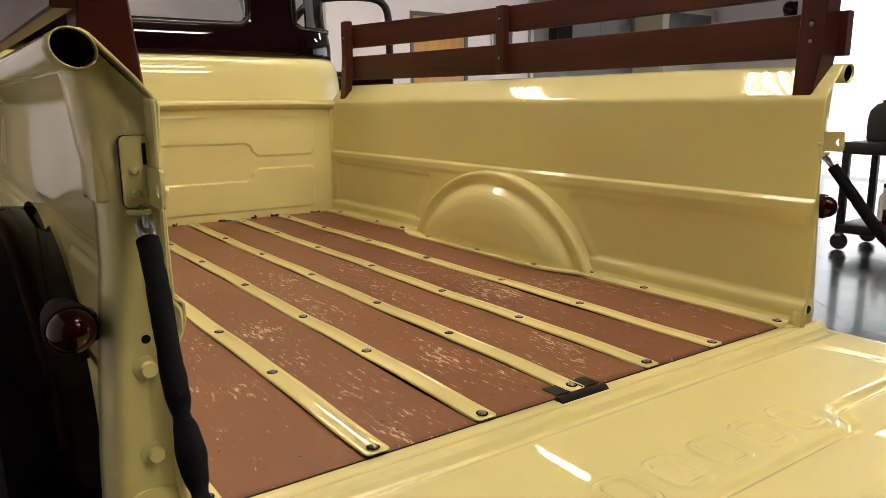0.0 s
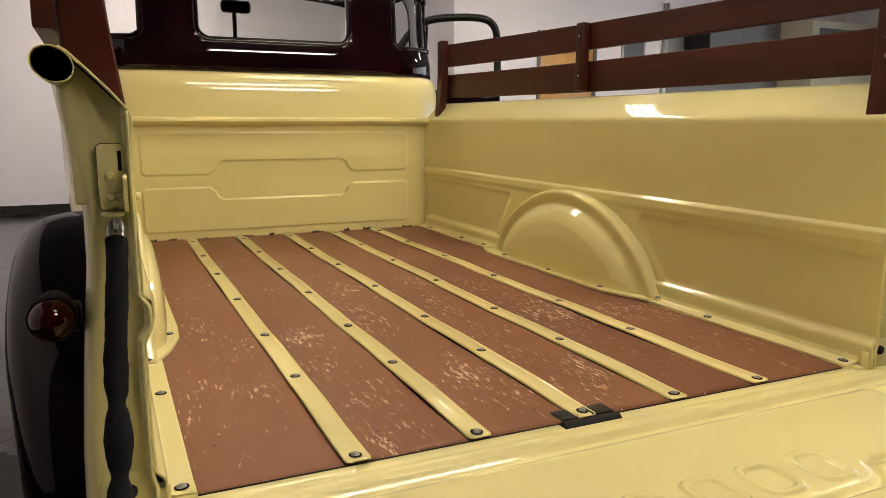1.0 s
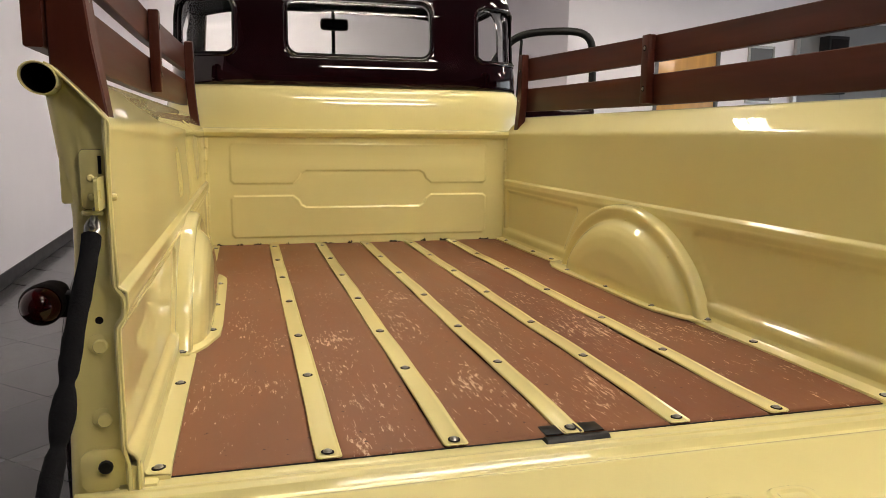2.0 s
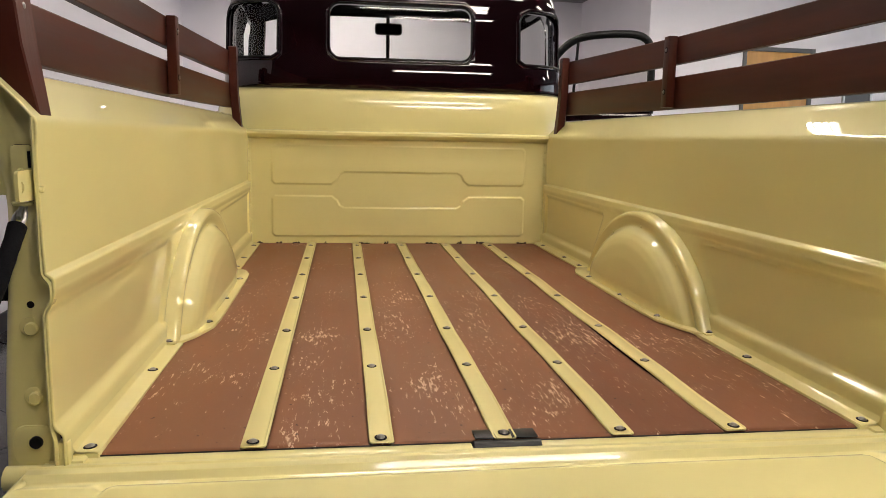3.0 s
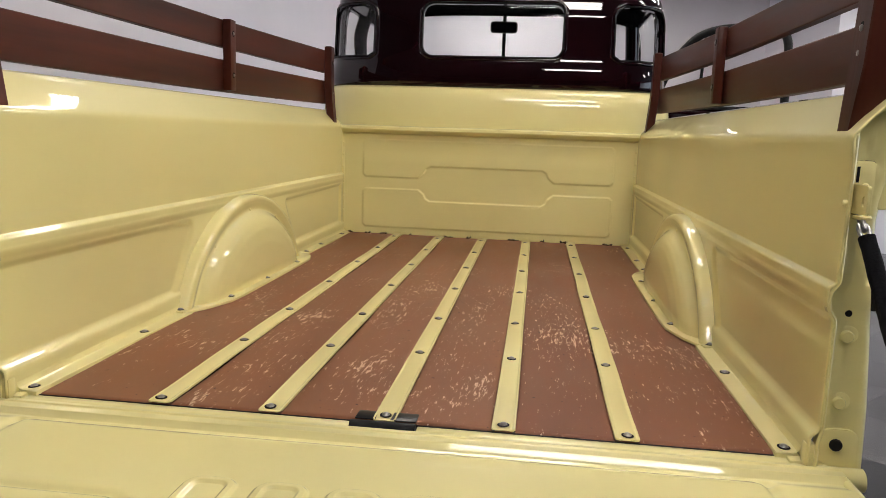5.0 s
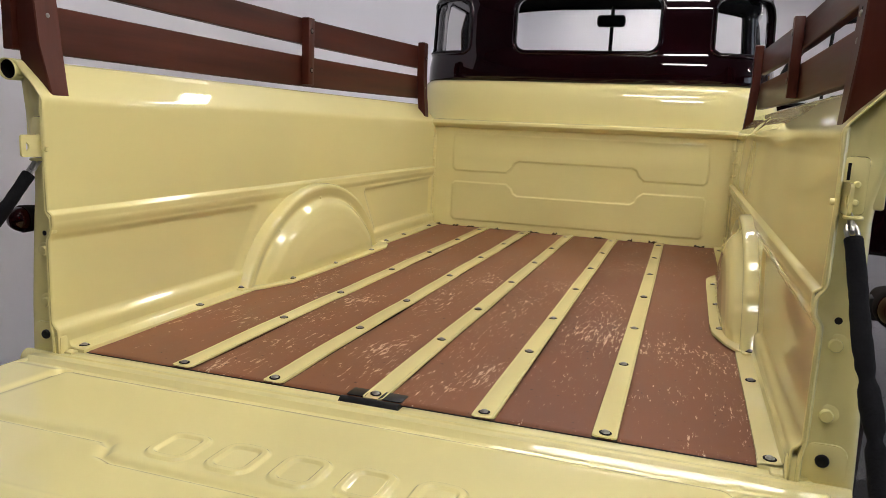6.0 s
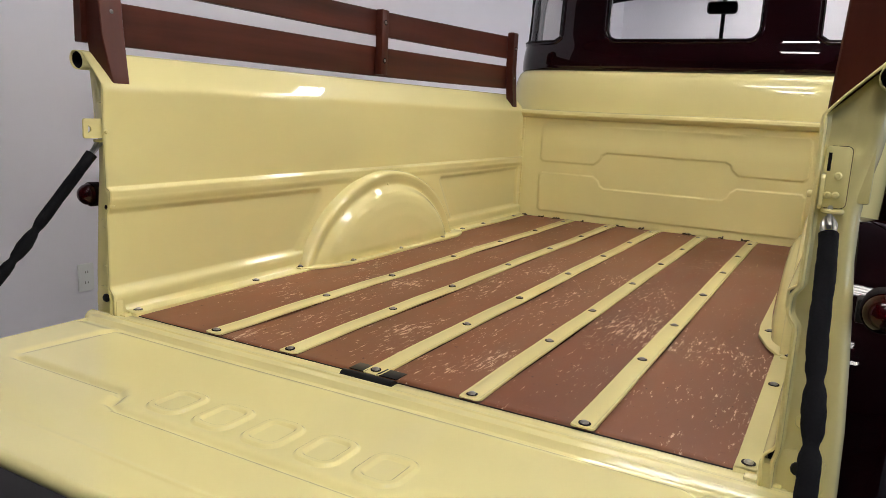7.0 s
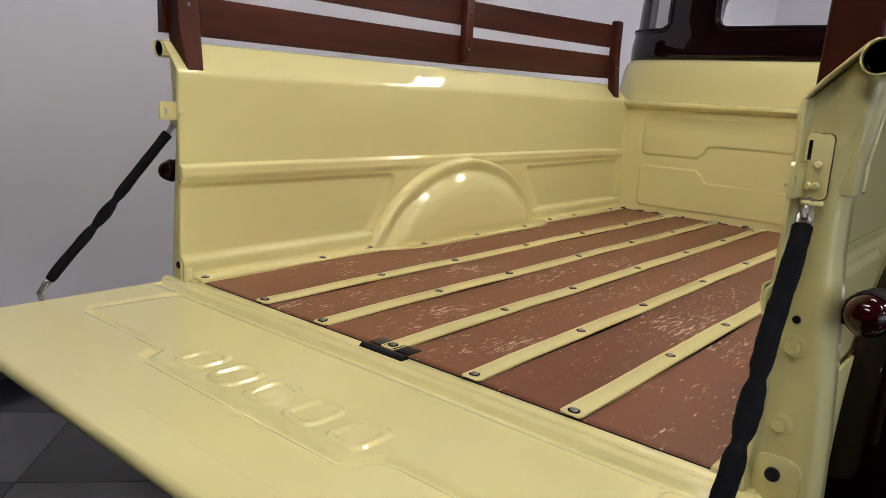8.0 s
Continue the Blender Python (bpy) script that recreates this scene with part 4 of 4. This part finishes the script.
def tail_light(s):
    m = pose(s * 0.712, -0.012, 0.926, 90)
    t = part("tail_light", lathe([(0.004, -0.095), (0.014, -0.085), (0.021, -0.055), (0.0250, -0.015), (0.0255, 0.0), (0.024, 0.003), (0.0226, 0.001)], m, 28), DARK, truck, "black bullet-shaped tail light")
    part("lens", lathe([(0.0232, -0.002), (0.0228, 0.005), (0.0205, 0.013), (0.0150, 0.021), (0.008, 0.0255), (0.0005, 0.027)], m, 28), RED, t, "deep red glass lens")
    part("bracket", boxed(min(s * 0.684, s * 0.716), max(s * 0.684, s * 0.716), 0.005, 0.035, 0.905, 0.935, bevel=0.003), BLACK, t)


def rear_fender(s):
    curve = [(1.52, 0.38, 0.80), (1.49, 0.55, 0.82), (1.43, 0.70, 0.83), (1.32, 0.83, 0.838), (1.15, 0.91, 0.842), (0.95, 0.937, 0.844), (0.79, 0.920, 0.844), (0.66, 0.882, 0.842),
             (0.54, 0.815, 0.838), (0.46, 0.735, 0.832), (0.42, 0.63, 0.826), (0.40, 0.50, 0.82), (0.395, 0.36, 0.815)]
    c = np.array(curve)
    tt = np.linspace(0, len(c) - 1, 60)
    C = np.stack([np.interp(tt, np.arange(len(c)), c[:, k]) for k in range(3)], 1)
    for _ in range(4):
        C[1:-1] = (C[:-2] + 2 * C[1:-1] + C[2:]) / 4
    T = np.gradient(C[:, :2], axis=0)
    T /= np.linalg.norm(T, axis=1)[:, None]
    N = np.stack([-T[:, 1], T[:, 0]], 1)         # towards the wheel
    cen = np.array([0.95, 0.4])
    flip = np.sign(((cen - C[:, :2]) * N).sum(1))
    N *= flip[:, None]
    sec = [(0.0, 0.0), (0.25, -0.004), (0.5, 0.0), (0.68, 0.008), (0.80, 0.022), (0.89, 0.045), (0.95, 0.075), (0.985, 0.11), (1.0, 0.15), (1.0, 0.19), (0.985, 0.20)]
    X = np.array([[s * (0.627 + (o - 0.627) * a) for a, _ in sec] for o in C[:, 2]])
    Y = np.array([[y + nx * b for _, b in sec] for y, nx in zip(C[:, 0], N[:, 0])])
    Z = np.array([[z + nz * b for _, b in sec] for z, nz in zip(C[:, 1], N[:, 1])])
    f = part("rear_fender", sheet(X, Y, Z), FENDER, truck, "dark maroon painted fender")
    thick(f, 0.003)


def wheel(s):
    m = pose(s * 0.73, 0.95, 0.36, 0, 90, 0)
    w = part("wheel", lathe([(0.05, -0.06), (0.20, -0.07), (0.215, -0.09), (0.23, -0.05), (0.23, 0.05), (0.215, 0.09), (0.05, 0.06)], m, 32), BLACK, truck, "black steel wheel")
    part("tyre", lathe([(0.215, -0.07), (0.26, -0.095), (0.33, -0.09), (0.355, -0.06), (0.36, 0.0), (0.355, 0.06), (0.33, 0.09), (0.26, 0.095), (0.215, 0.07)], m, 40), RUBBER, w, "black rubber tyre")


for s in (-1, 1):
    tail_light(s)
    rear_fender(s)
    wheel(s)


# ---- the cab ----
def cab_plan(n=240):
    """Outline of the cab's back and sides, left front to right front."""
    a, b, yc, p = 0.762, 0.82, 2.895, 6.0
    pts = [(-a, 3.25 - 0.355 * k / 20) for k in range(20)]
    for k in range(n + 1):
        w = math.pi * (1 - k / n)
        cx, sn = math.cos(w), math.sin(w)
        pts.append((a * math.copysign(abs(cx) ** (2 / p), cx), yc - b * abs(sn) ** (2 / p)))
    pts += [(a, 2.895 + 0.355 * k / 20) for k in range(1, 21)]
    p = np.array(pts)
    s = np.concatenate([[0], np.cumsum(np.hypot(*np.diff(p, axis=0).T))])
    keep = np.concatenate([[True], np.diff(s) > 1e-7])
    p, s = p[keep], s[keep]
    return p, s - s[-1] / 2


PLAN, PLAN_S = cab_plan()


def on_cab(s, z, inset):
    x = np.interp(s, PLAN_S, PLAN[:, 0])
    y = np.interp(s, PLAN_S, PLAN[:, 1])
    e = 0.004
    tx = np.interp(s + e, PLAN_S, PLAN[:, 0]) - np.interp(s - e, PLAN_S, PLAN[:, 0])
    ty = np.interp(s + e, PLAN_S, PLAN[:, 1]) - np.interp(s - e, PLAN_S, PLAN[:, 1])
    k = math.hypot(tx, ty) or 1
    nx, ny = -ty / k, tx / k
    return (x + nx * inset, y + ny * inset, z)


def cab_inset(z):
    return float(np.interp(z, [0.5, 1.322, 1.34, 1.37, 1.39, 1.41, 1.43, 1.45, 1.47, 1.62, 1.70, 1.745, 1.78, 1.81], [0.0, 0.0, -0.0010, -0.0005, 0.0012, 0.0045, 0.0085, 0.0120, 0.0138, 0.020, 0.032, 0.05, 0.085, 0.14]))


def holed_sheet(outline, holes, spacing, place):
    """Triangles over an outline with holes, laid on a surface by place(s, z)."""
    from mathutils import geometry
    pts, edges = [], []

    def ring(poly):
        k = len(pts)
        pts.extend(Vector(p) for p in poly)
        edges.extend((k + i, k + (i + 1) % len(poly)) for i in range(len(poly)))
    ring(outline)
    for h in holes:
        ring(h)
    o = np.array(outline)
    us, vs = np.arange(o[:, 0].min() + spacing, o[:, 0].max(), spacing), np.arange(o[:, 1].min() + spacing, o[:, 1].max(), spacing)
    U, V = np.meshgrid(us, vs, indexing="ij")
    d = sdf(U, V, outline)
    ok = d < -spacing * 0.4
    for h in holes:
        ok &= sdf(U, V, h) > spacing * 0.4
    pts.extend(Vector((float(a), float(b))) for a, b in zip(U[ok], V[ok]))
    v, _, f, *_ = geometry.delaunay_2d_cdt(pts, edges, [], 0, 1e-6)
    cen = np.array([[sum(v[i][0] for i in q) / len(q), sum(v[i][1] for i in q) / len(q)] for q in f])
    ok = sdf(cen[:, 0], cen[:, 1], outline) < 0
    for h in holes:
        ok &= sdf(cen[:, 0], cen[:, 1], h) > 0
    return [place(p[0], p[1]) for p in v], [tuple(q) for q, g in zip(f, ok) if g]


def dense(poly, gap=0.02):
    out = []
    for (a, b), (c, d) in zip(poly, poly[1:] + poly[:1]):
        n = max(1, int(math.hypot(c - a, d - b) / gap))
        out += [(a + (c - a) * k / n, b + (d - b) * k / n) for k in range(n)]
    return out


BACK_WIN = rounded(-0.293, 0.293, 1.452, 1.672, 0.045, 8)
QUARTER_R = [(0.505, 1.465), (0.53, 1.449), (0.84, 1.449), (0.872, 1.475), (0.88, 1.60), (0.855, 1.65), (0.79, 1.665), (0.55, 1.668), (0.515, 1.65), (0.503, 1.62)]
QUARTER_L = [(-a, b) for a, b in QUARTER_R][::-1]
S_END = float(PLAN_S[-1])
SIDE_L = rounded(-S_END + 0.09, -0.98, 1.42, 1.71, 0.05, 6)


def cab():
    c = part("cab_lower_body", sheet(*[np.array(a) for a in zip(*[np.array([on_cab(s, z, i) for z, i in (
        (0.55, 0.0), (0.70, -0.022), (0.95, -0.036), (1.10, -0.038), (1.15, -0.0372), (1.20, -0.0345), (1.24, -0.0300), (1.27, -0.0245), (1.292, -0.0185), (1.308, -0.0115), (1.318, -0.004), (1.324, 0.004), (1.326, 0.012))]).T
        for s in np.linspace(-S_END, 1.02, 150)])]), YELLOW, truck, "cream-yellow lower cab panel")
    outline = dense([(-S_END, 1.325), (1.02, 1.325), (1.02, 1.66), (1.06, 1.715), (S_END - 0.08, 1.715), (S_END - 0.08, 1.325), (S_END, 1.325), (S_END, 1.80), (-S_END, 1.80)])
    holes = [dense(BACK_WIN), dense(QUARTER_R), dense(QUARTER_L), dense(SIDE_L)]
    up = part("cab_upper_shell", holed_sheet(outline, holes, 0.022, lambda s, z: on_cab(s, z, cab_inset(z))), MAROON, truck, "glossy dark maroon cab top")
    thick(up, -0.03, 1)
    # roof: rows drawn in towards the middle
    ss = np.linspace(-S_END, S_END, 120)
    rows = []
    for f, z in ((0.0, 1.798), (0.06, 1.825), (0.16, 1.848), (0.32, 1.868), (0.55, 1.882), (0.8, 1.888), (1.0, 1.889)):
        base = np.array([on_cab(s, z, 0.135) for s in ss])
        base[:, 0] *= 1 - f
        base[:, 1] += (2.95 - base[:, 1]) * f * 0.98
        rows.append(base)
    R = np.array(rows)
    roof = part("roof", sheet(R[:, :, 0], R[:, :, 1], R[:, :, 2]), MAROON, truck)
    thick(roof, 0.012)
    # rubber seals and panes
    for hole, nm, lab in ((BACK_WIN, "back_window", "rear window in a black rubber seal"), (QUARTER_R, "quarter_window", "curved rear quarter window"), (QUARTER_L, "quarter_window", "curved rear quarter window"),
                          (SIDE_L, "door_window", "closed side window")):
        ring = dense(hole, 0.012)
        path = [on_cab(s, z, cab_inset(z) - 0.004) for s, z in ring]
        seal = part(nm, sweep(path + path[:2], 0.0034, 8, False), BLACK, truck, lab)
        mid = np.mean(np.array(ring), 0)
        rim = np.array(dense(hole, 0.008))
        tan = np.roll(rim, -1, 0) - np.roll(rim, 1, 0)
        nrm = np.stack([tan[:, 1], -tan[:, 0]], 1) / np.linalg.norm(tan, axis=1)[:, None]
        nrm *= np.sign(((rim - mid) * nrm).sum(1))[:, None]
        rim = rim + 0.0095 * nrm
        path = [on_cab(a, b, cab_inset(b) + 0.0030) for a, b in rim]
        part("pressed_rim", sweep(path + path[:2], 0.0078, 12, False), MAROON, seal, "glossy maroon raised rim")
        pane = part("pane", holed_sheet(ring, [], 0.04, lambda s, z: on_cab(s, z, cab_inset(z) + 0.014)), GLASS, seal, "clear glass pane")
        pane.visible_shadow = False
    # windscreen frame: header, pillars, divider, cowl
    hx = np.linspace(-0.66, 0.66, 31)
    prof = [(-0.02, 0.0), (0.02, 0.004), (0.04, 0.03), (0.03, 0.075), (-0.06, 0.09), (-0.10, 0.05), (-0.06, 0.01)]
    HX = np.repeat(hx[:, None], len(prof), 1)
    HY = np.array([[3.06 + a - 0.10 * (x / 0.66) ** 2 for a, _ in prof] for x in hx])
    HZ = np.array([[1.765 + b - 0.055 * (x / 0.66) ** 4 - 0.012 * (x / 0.66) ** 2 for _, b in prof] for x in hx])
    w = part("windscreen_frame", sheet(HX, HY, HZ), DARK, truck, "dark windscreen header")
    for s in (-1, 1):
        part("pillar", sweep([(s * 0.70, 3.06, 1.28), (s * 0.665, 2.98, 1.72), (s * 0.62, 2.95, 1.80)], 0.035, 10), MAROON, w)
    part("divider", boxed(-0.009, 0.009, 3.03, 3.05, 1.36, 1.78, bevel=0.003), BLACK, w)
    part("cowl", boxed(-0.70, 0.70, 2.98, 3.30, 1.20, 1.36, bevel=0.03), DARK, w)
    bm = prism(rounded(-0.072, 0.072, 1.668, 1.728, 0.018), 2.985, 2.998, 0.004, "xzy")
    mir = part("mirror", bm, RUBBER, w, "small black rear-view mirror")
    part("mirror_glass", prism(rounded(-0.064, 0.064, 1.675, 1.721, 0.013), 2.9845, 2.9835, 0, "xzy"), MIRROR, mir, "grey reflecting glass")
    part("mirror_arm", sweep([(0, 2.998, 1.70), (0, 3.03, 1.72)], 0.006, 8), BLACK, mir)
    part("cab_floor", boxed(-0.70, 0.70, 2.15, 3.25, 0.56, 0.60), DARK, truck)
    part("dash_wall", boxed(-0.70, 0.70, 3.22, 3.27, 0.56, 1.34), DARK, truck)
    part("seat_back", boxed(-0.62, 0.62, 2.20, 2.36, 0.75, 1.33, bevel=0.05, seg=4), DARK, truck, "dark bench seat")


cab()


def cab_door():
    """The passenger door, swung open."""
    h = Vector((0.76, 3.16, 0))
    e = Vector((1.445, 2.885, 0))
    d = (e - h)
    L = d.length
    m = Matrix.Translation(h) @ Matrix.Rotation(math.atan2(d.y, d.x), 4, "Z")
    body = part("cab_door", boxed(0, L, -0.035, 0.035, 0.60, 1.30, bevel=0.025, seg=3, m=m), MAROON, truck, "open dark maroon passenger door")
    path = [(0.05, 1.29), (0.14, 1.52), (0.24, 1.655), (0.32, 1.70), (0.42, 1.715), (L - 0.13, 1.72), (L - 0.06, 1.70), (L - 0.025, 1.655), (L - 0.018, 1.57), (L - 0.016, 1.29)]
    smooth_path = []
    for (a, b), (c, g) in zip(path, path[1:]):
        for k in range(4):
            smooth_path.append((a + (c - a) * k / 4, b + (g - b) * k / 4))
    smooth_path.append(path[-1])
    for _ in range(6):
        smooth_path = smooth_path[:1] + [((a[0] + 2 * b[0] + c[0]) / 4, (a[1] + 2 * b[1] + c[1]) / 4) for a, b, c in zip(smooth_path, smooth_path[1:], smooth_path[2:])] + smooth_path[-1:]
    part("window_frame", sweep([m @ Vector((a, 0, b)) for a, b in smooth_path], 0.021, 12), BLACK, body, "black rounded window frame")
    part("vent_bar", sweep([m @ Vector((0.30, 0, 1.30)), m @ Vector((0.32, 0, 1.67))], 0.008, 8), BLACK, body)
    part("sill_strip", boxed(0.02, L - 0.01, -0.03, 0.03, 1.30, 1.315, bevel=0.004, m=m), RUBBER, body)
    part("inner_handle", sweep([m @ Vector((L - 0.16, 0.036, 1.16)), m @ Vector((L - 0.16, 0.07, 1.16)), m @ Vector((L - 0.26, 0.07, 1.15))], 0.008, 8), CHROME, body, "chrome inside handle")
    part("lock_knob", lathe([(0.006, 0), (0.009, 0.008), (0.006, 0.016), (0.001, 0.018)], m @ pose(0.12, 0.02, 1.315), 10), CHROME, body)


cab_door()
part("door_handle", joined(sweep([(-0.745, 2.60, 1.17), (-0.79, 2.60, 1.17), (-0.795, 2.70, 1.165)], 0.008, 8)), CHROME, truck, "chrome outside door handle")


# ---- stake sides ----
def stake_side(s):
    t = thing("stake_side", "dark brown stained wooden stake side standing in the bed's pockets", "stake side", group="stake sides", at=(s * 0.65, 1.0, 1.15))
    t.matrix_basis = Matrix()
    y0, y1 = -0.038, 1.985

    def slat(zb0, zb1, zt0, zt1):
        ys = np.linspace(y0, y1, 28)
        bm = bmesh.new()
        lo = []
        for y in ys:
            f = (y - y0) / (y1 - y0)
            bow = 0.006 * math.sin(math.pi * f)
            b, tp = zb0 + (zb1 - zb0) * f - bow * 0.8, zt0 + (zt1 - zt0) * f - bow * 0.8
            xi = float(np.interp(f, [0, 0.5, 1], [0.6835, 0.6845, 0.671])) + 0.3 * bow
            xo = xi + 0.021
            lo.append([bm.verts.new((s * x, y, z)) for x, z in ((xi, b + 0.002), (xi + 0.002, b), (xo - 0.002, b), (xo, b + 0.002), (xo, tp - 0.002), (xo - 0.002, tp), (xi + 0.002, tp), (xi, tp - 0.002))])
        for r0, r1 in zip(lo, lo[1:]):
            for k in range(8):
                bm.faces.new((r0[k], r0[(k + 1) % 8], r1[(k + 1) % 8], r1[k]))
        bm.faces.new(lo[0])
        bm.faces.new(lo[-1][::-1])
        return part("slat", bm, STAKE, t)
    slat(1.229, 1.236, 1.314, 1.329)
    slat(1.351, 1.362, 1.412, 1.452)

    def post(y, w, zt, shaped):
        """A leaning post in rows; the tenon below is narrower."""
        foot, lean = (0.623, 0.020 if s < 0 else 0.009) if shaped else (0.628, 0.014)
        rows = []
        for z, half, d in ((1.06, w, 0.030), (1.150, w, 0.030), (1.17, w, 0.030), (1.20, w, 0.030), (1.24, w, 0.030), (1.32, w, 0.030), (zt - 0.05, w, 0.030), (zt - 0.004, w, 0.030), (zt, w - 0.004, 0.022)):
            back = y - half + (half * 0.5 * min(1.0, max(0.0, (1.24 - z) / 0.09)) if shaped else 0.0)
            x = foot + lean * min(1.0, max(0.0, (z - 1.15) / 0.15)) + (0.030 - d) / 2
            d = d + 0.682 - (x + d) if shaped and z > 1.18 else d
            c = 0.0022
            ring = [(x, back + c), (x, y + half - c), (x + c, y + half), (x + d - c, y + half), (x + d, y + half - c), (x + d, back + c), (x + d - c, back), (x + c, back)]
            rows.append([(s * px, py, z) for px, py in ring])
        verts = [p for r in rows for p in r]
        faces = [(i * 8 + k, i * 8 + (k + 1) % 8, (i + 1) * 8 + (k + 1) % 8, (i + 1) * 8 + k) for i in range(len(rows) - 1) for k in range(8)]
        faces += [tuple(range(7, -1, -1)), tuple(range((len(rows) - 1) * 8, len(rows) * 8))]
        if s < 0:
            faces = [f[::-1] for f in faces]
        return part("post", (verts, faces), STAKE_UP, t)
    yr = -0.003 if s < 0 else 0.003
    pr = post(yr, 0.026, 1.47, True)
    pf = post(1.955, 0.022, 1.466, False)
    bm = boxed(min(s * 0.660, s * 0.684), max(s * 0.660, s * 0.684), 0.972, 1.008, 1.232, 1.428, bevel=0.002)
    pm = part("cleat", bm, STAKE_UP, t)
    for p, y, zz, x in ((pr, yr + 0.001, (1.256, 1.289, 1.372, 1.400), 0.642 if s < 0 else 0.6315), (pf, 1.955, (1.28, 1.40), 0.642), (pm, 0.990, (1.275, 1.390), 0.660)):
        for z in zz:
            b = part("bolt", lathe([(0.0050, 0), (0.0048, 0.0018), (0.0034, 0.003), (0.0005, 0.0034)], pose(s * x, y, z, 0, -90 * s, 0), 12), BOLT, p, "dull steel bolt head")
            part("recess", lathe([(0.0085, 0), (0.0085, 0.0006), (0.005, 0.0008)], pose(s * x, y, z, 0, -90 * s, 0), 16), DARK, b, "dark countersunk recess")


for s in (-1, 1):
    stake_side(s)


# ---- the floor: diagonal checker of vinyl tiles ----
def floor():
    f = room_part("floor", boxed(LEFT - 0.2, RIGHT + 0.2, NEAR - 0.2, FAR + 0.2, -0.1, -0.003), TILE_DARK, "glossy black and grey checkered workshop floor", "floor")
    side = 0.46
    e = side / 2 - 0.0008
    tile = {}
    for nm, mat in (("dark", TILE_DARK), ("grey", TILE_GREY)):
        bm = prism([(-e, -e), (e, -e), (e, e), (-e, e)], -0.003, 0.0, 0.0008)
        data = bpy.data.meshes.new("floor_tile")
        bm.to_mesh(data)
        bm.free()
        data.materials.append(mat)
        tile[nm] = data
    ox, oy = -1.57 + side * 0.7071, 2.77
    rot = Matrix.Rotation(radians(45), 4, "Z")
    near, verts, faces, mats = [], [], [], []
    for i in range(-40, 41):
        for j in range(-40, 41):
            c = Vector((ox, oy, 0)) + rot @ Vector((i * side, j * side, 0))
            if not (LEFT < c.x < RIGHT and NEAR < c.y < FAR):
                continue
            kind = "dark" if (i + j) % 2 == 0 else "grey"
            if c.x < 0.2 and -1.5 < c.y < 9.5 or 3.0 < c.x < 7 and 0 < c.y < 3.6:
                near.append((c, kind))
            else:
                k = len(verts)
                verts += [c + rot @ Vector((a * e, b * e, -0.0004)) for a, b in ((-1, -1), (1, -1), (1, 1), (-1, 1))]
                faces.append((k, k + 1, k + 2, k + 3))
                mats.append(0 if kind == "dark" else 1)
    for c, kind in near:
        ob = link("floor_tile", tile[kind], None, f)
        ob.matrix_basis = Matrix.Translation(c) @ rot
    data = bpy.data.meshes.new("floor_tiles_rest")
    data.from_pydata([tuple(v) for v in verts], [], faces)
    data.materials.append(TILE_DARK)
    data.materials.append(TILE_GREY)
    for p, k in zip(data.polygons, mats):
        p.material_index = k
    rest = new("floor_tiles", data)
    rest.parent = f
    tagged(rest, kind="stuff")


floor()
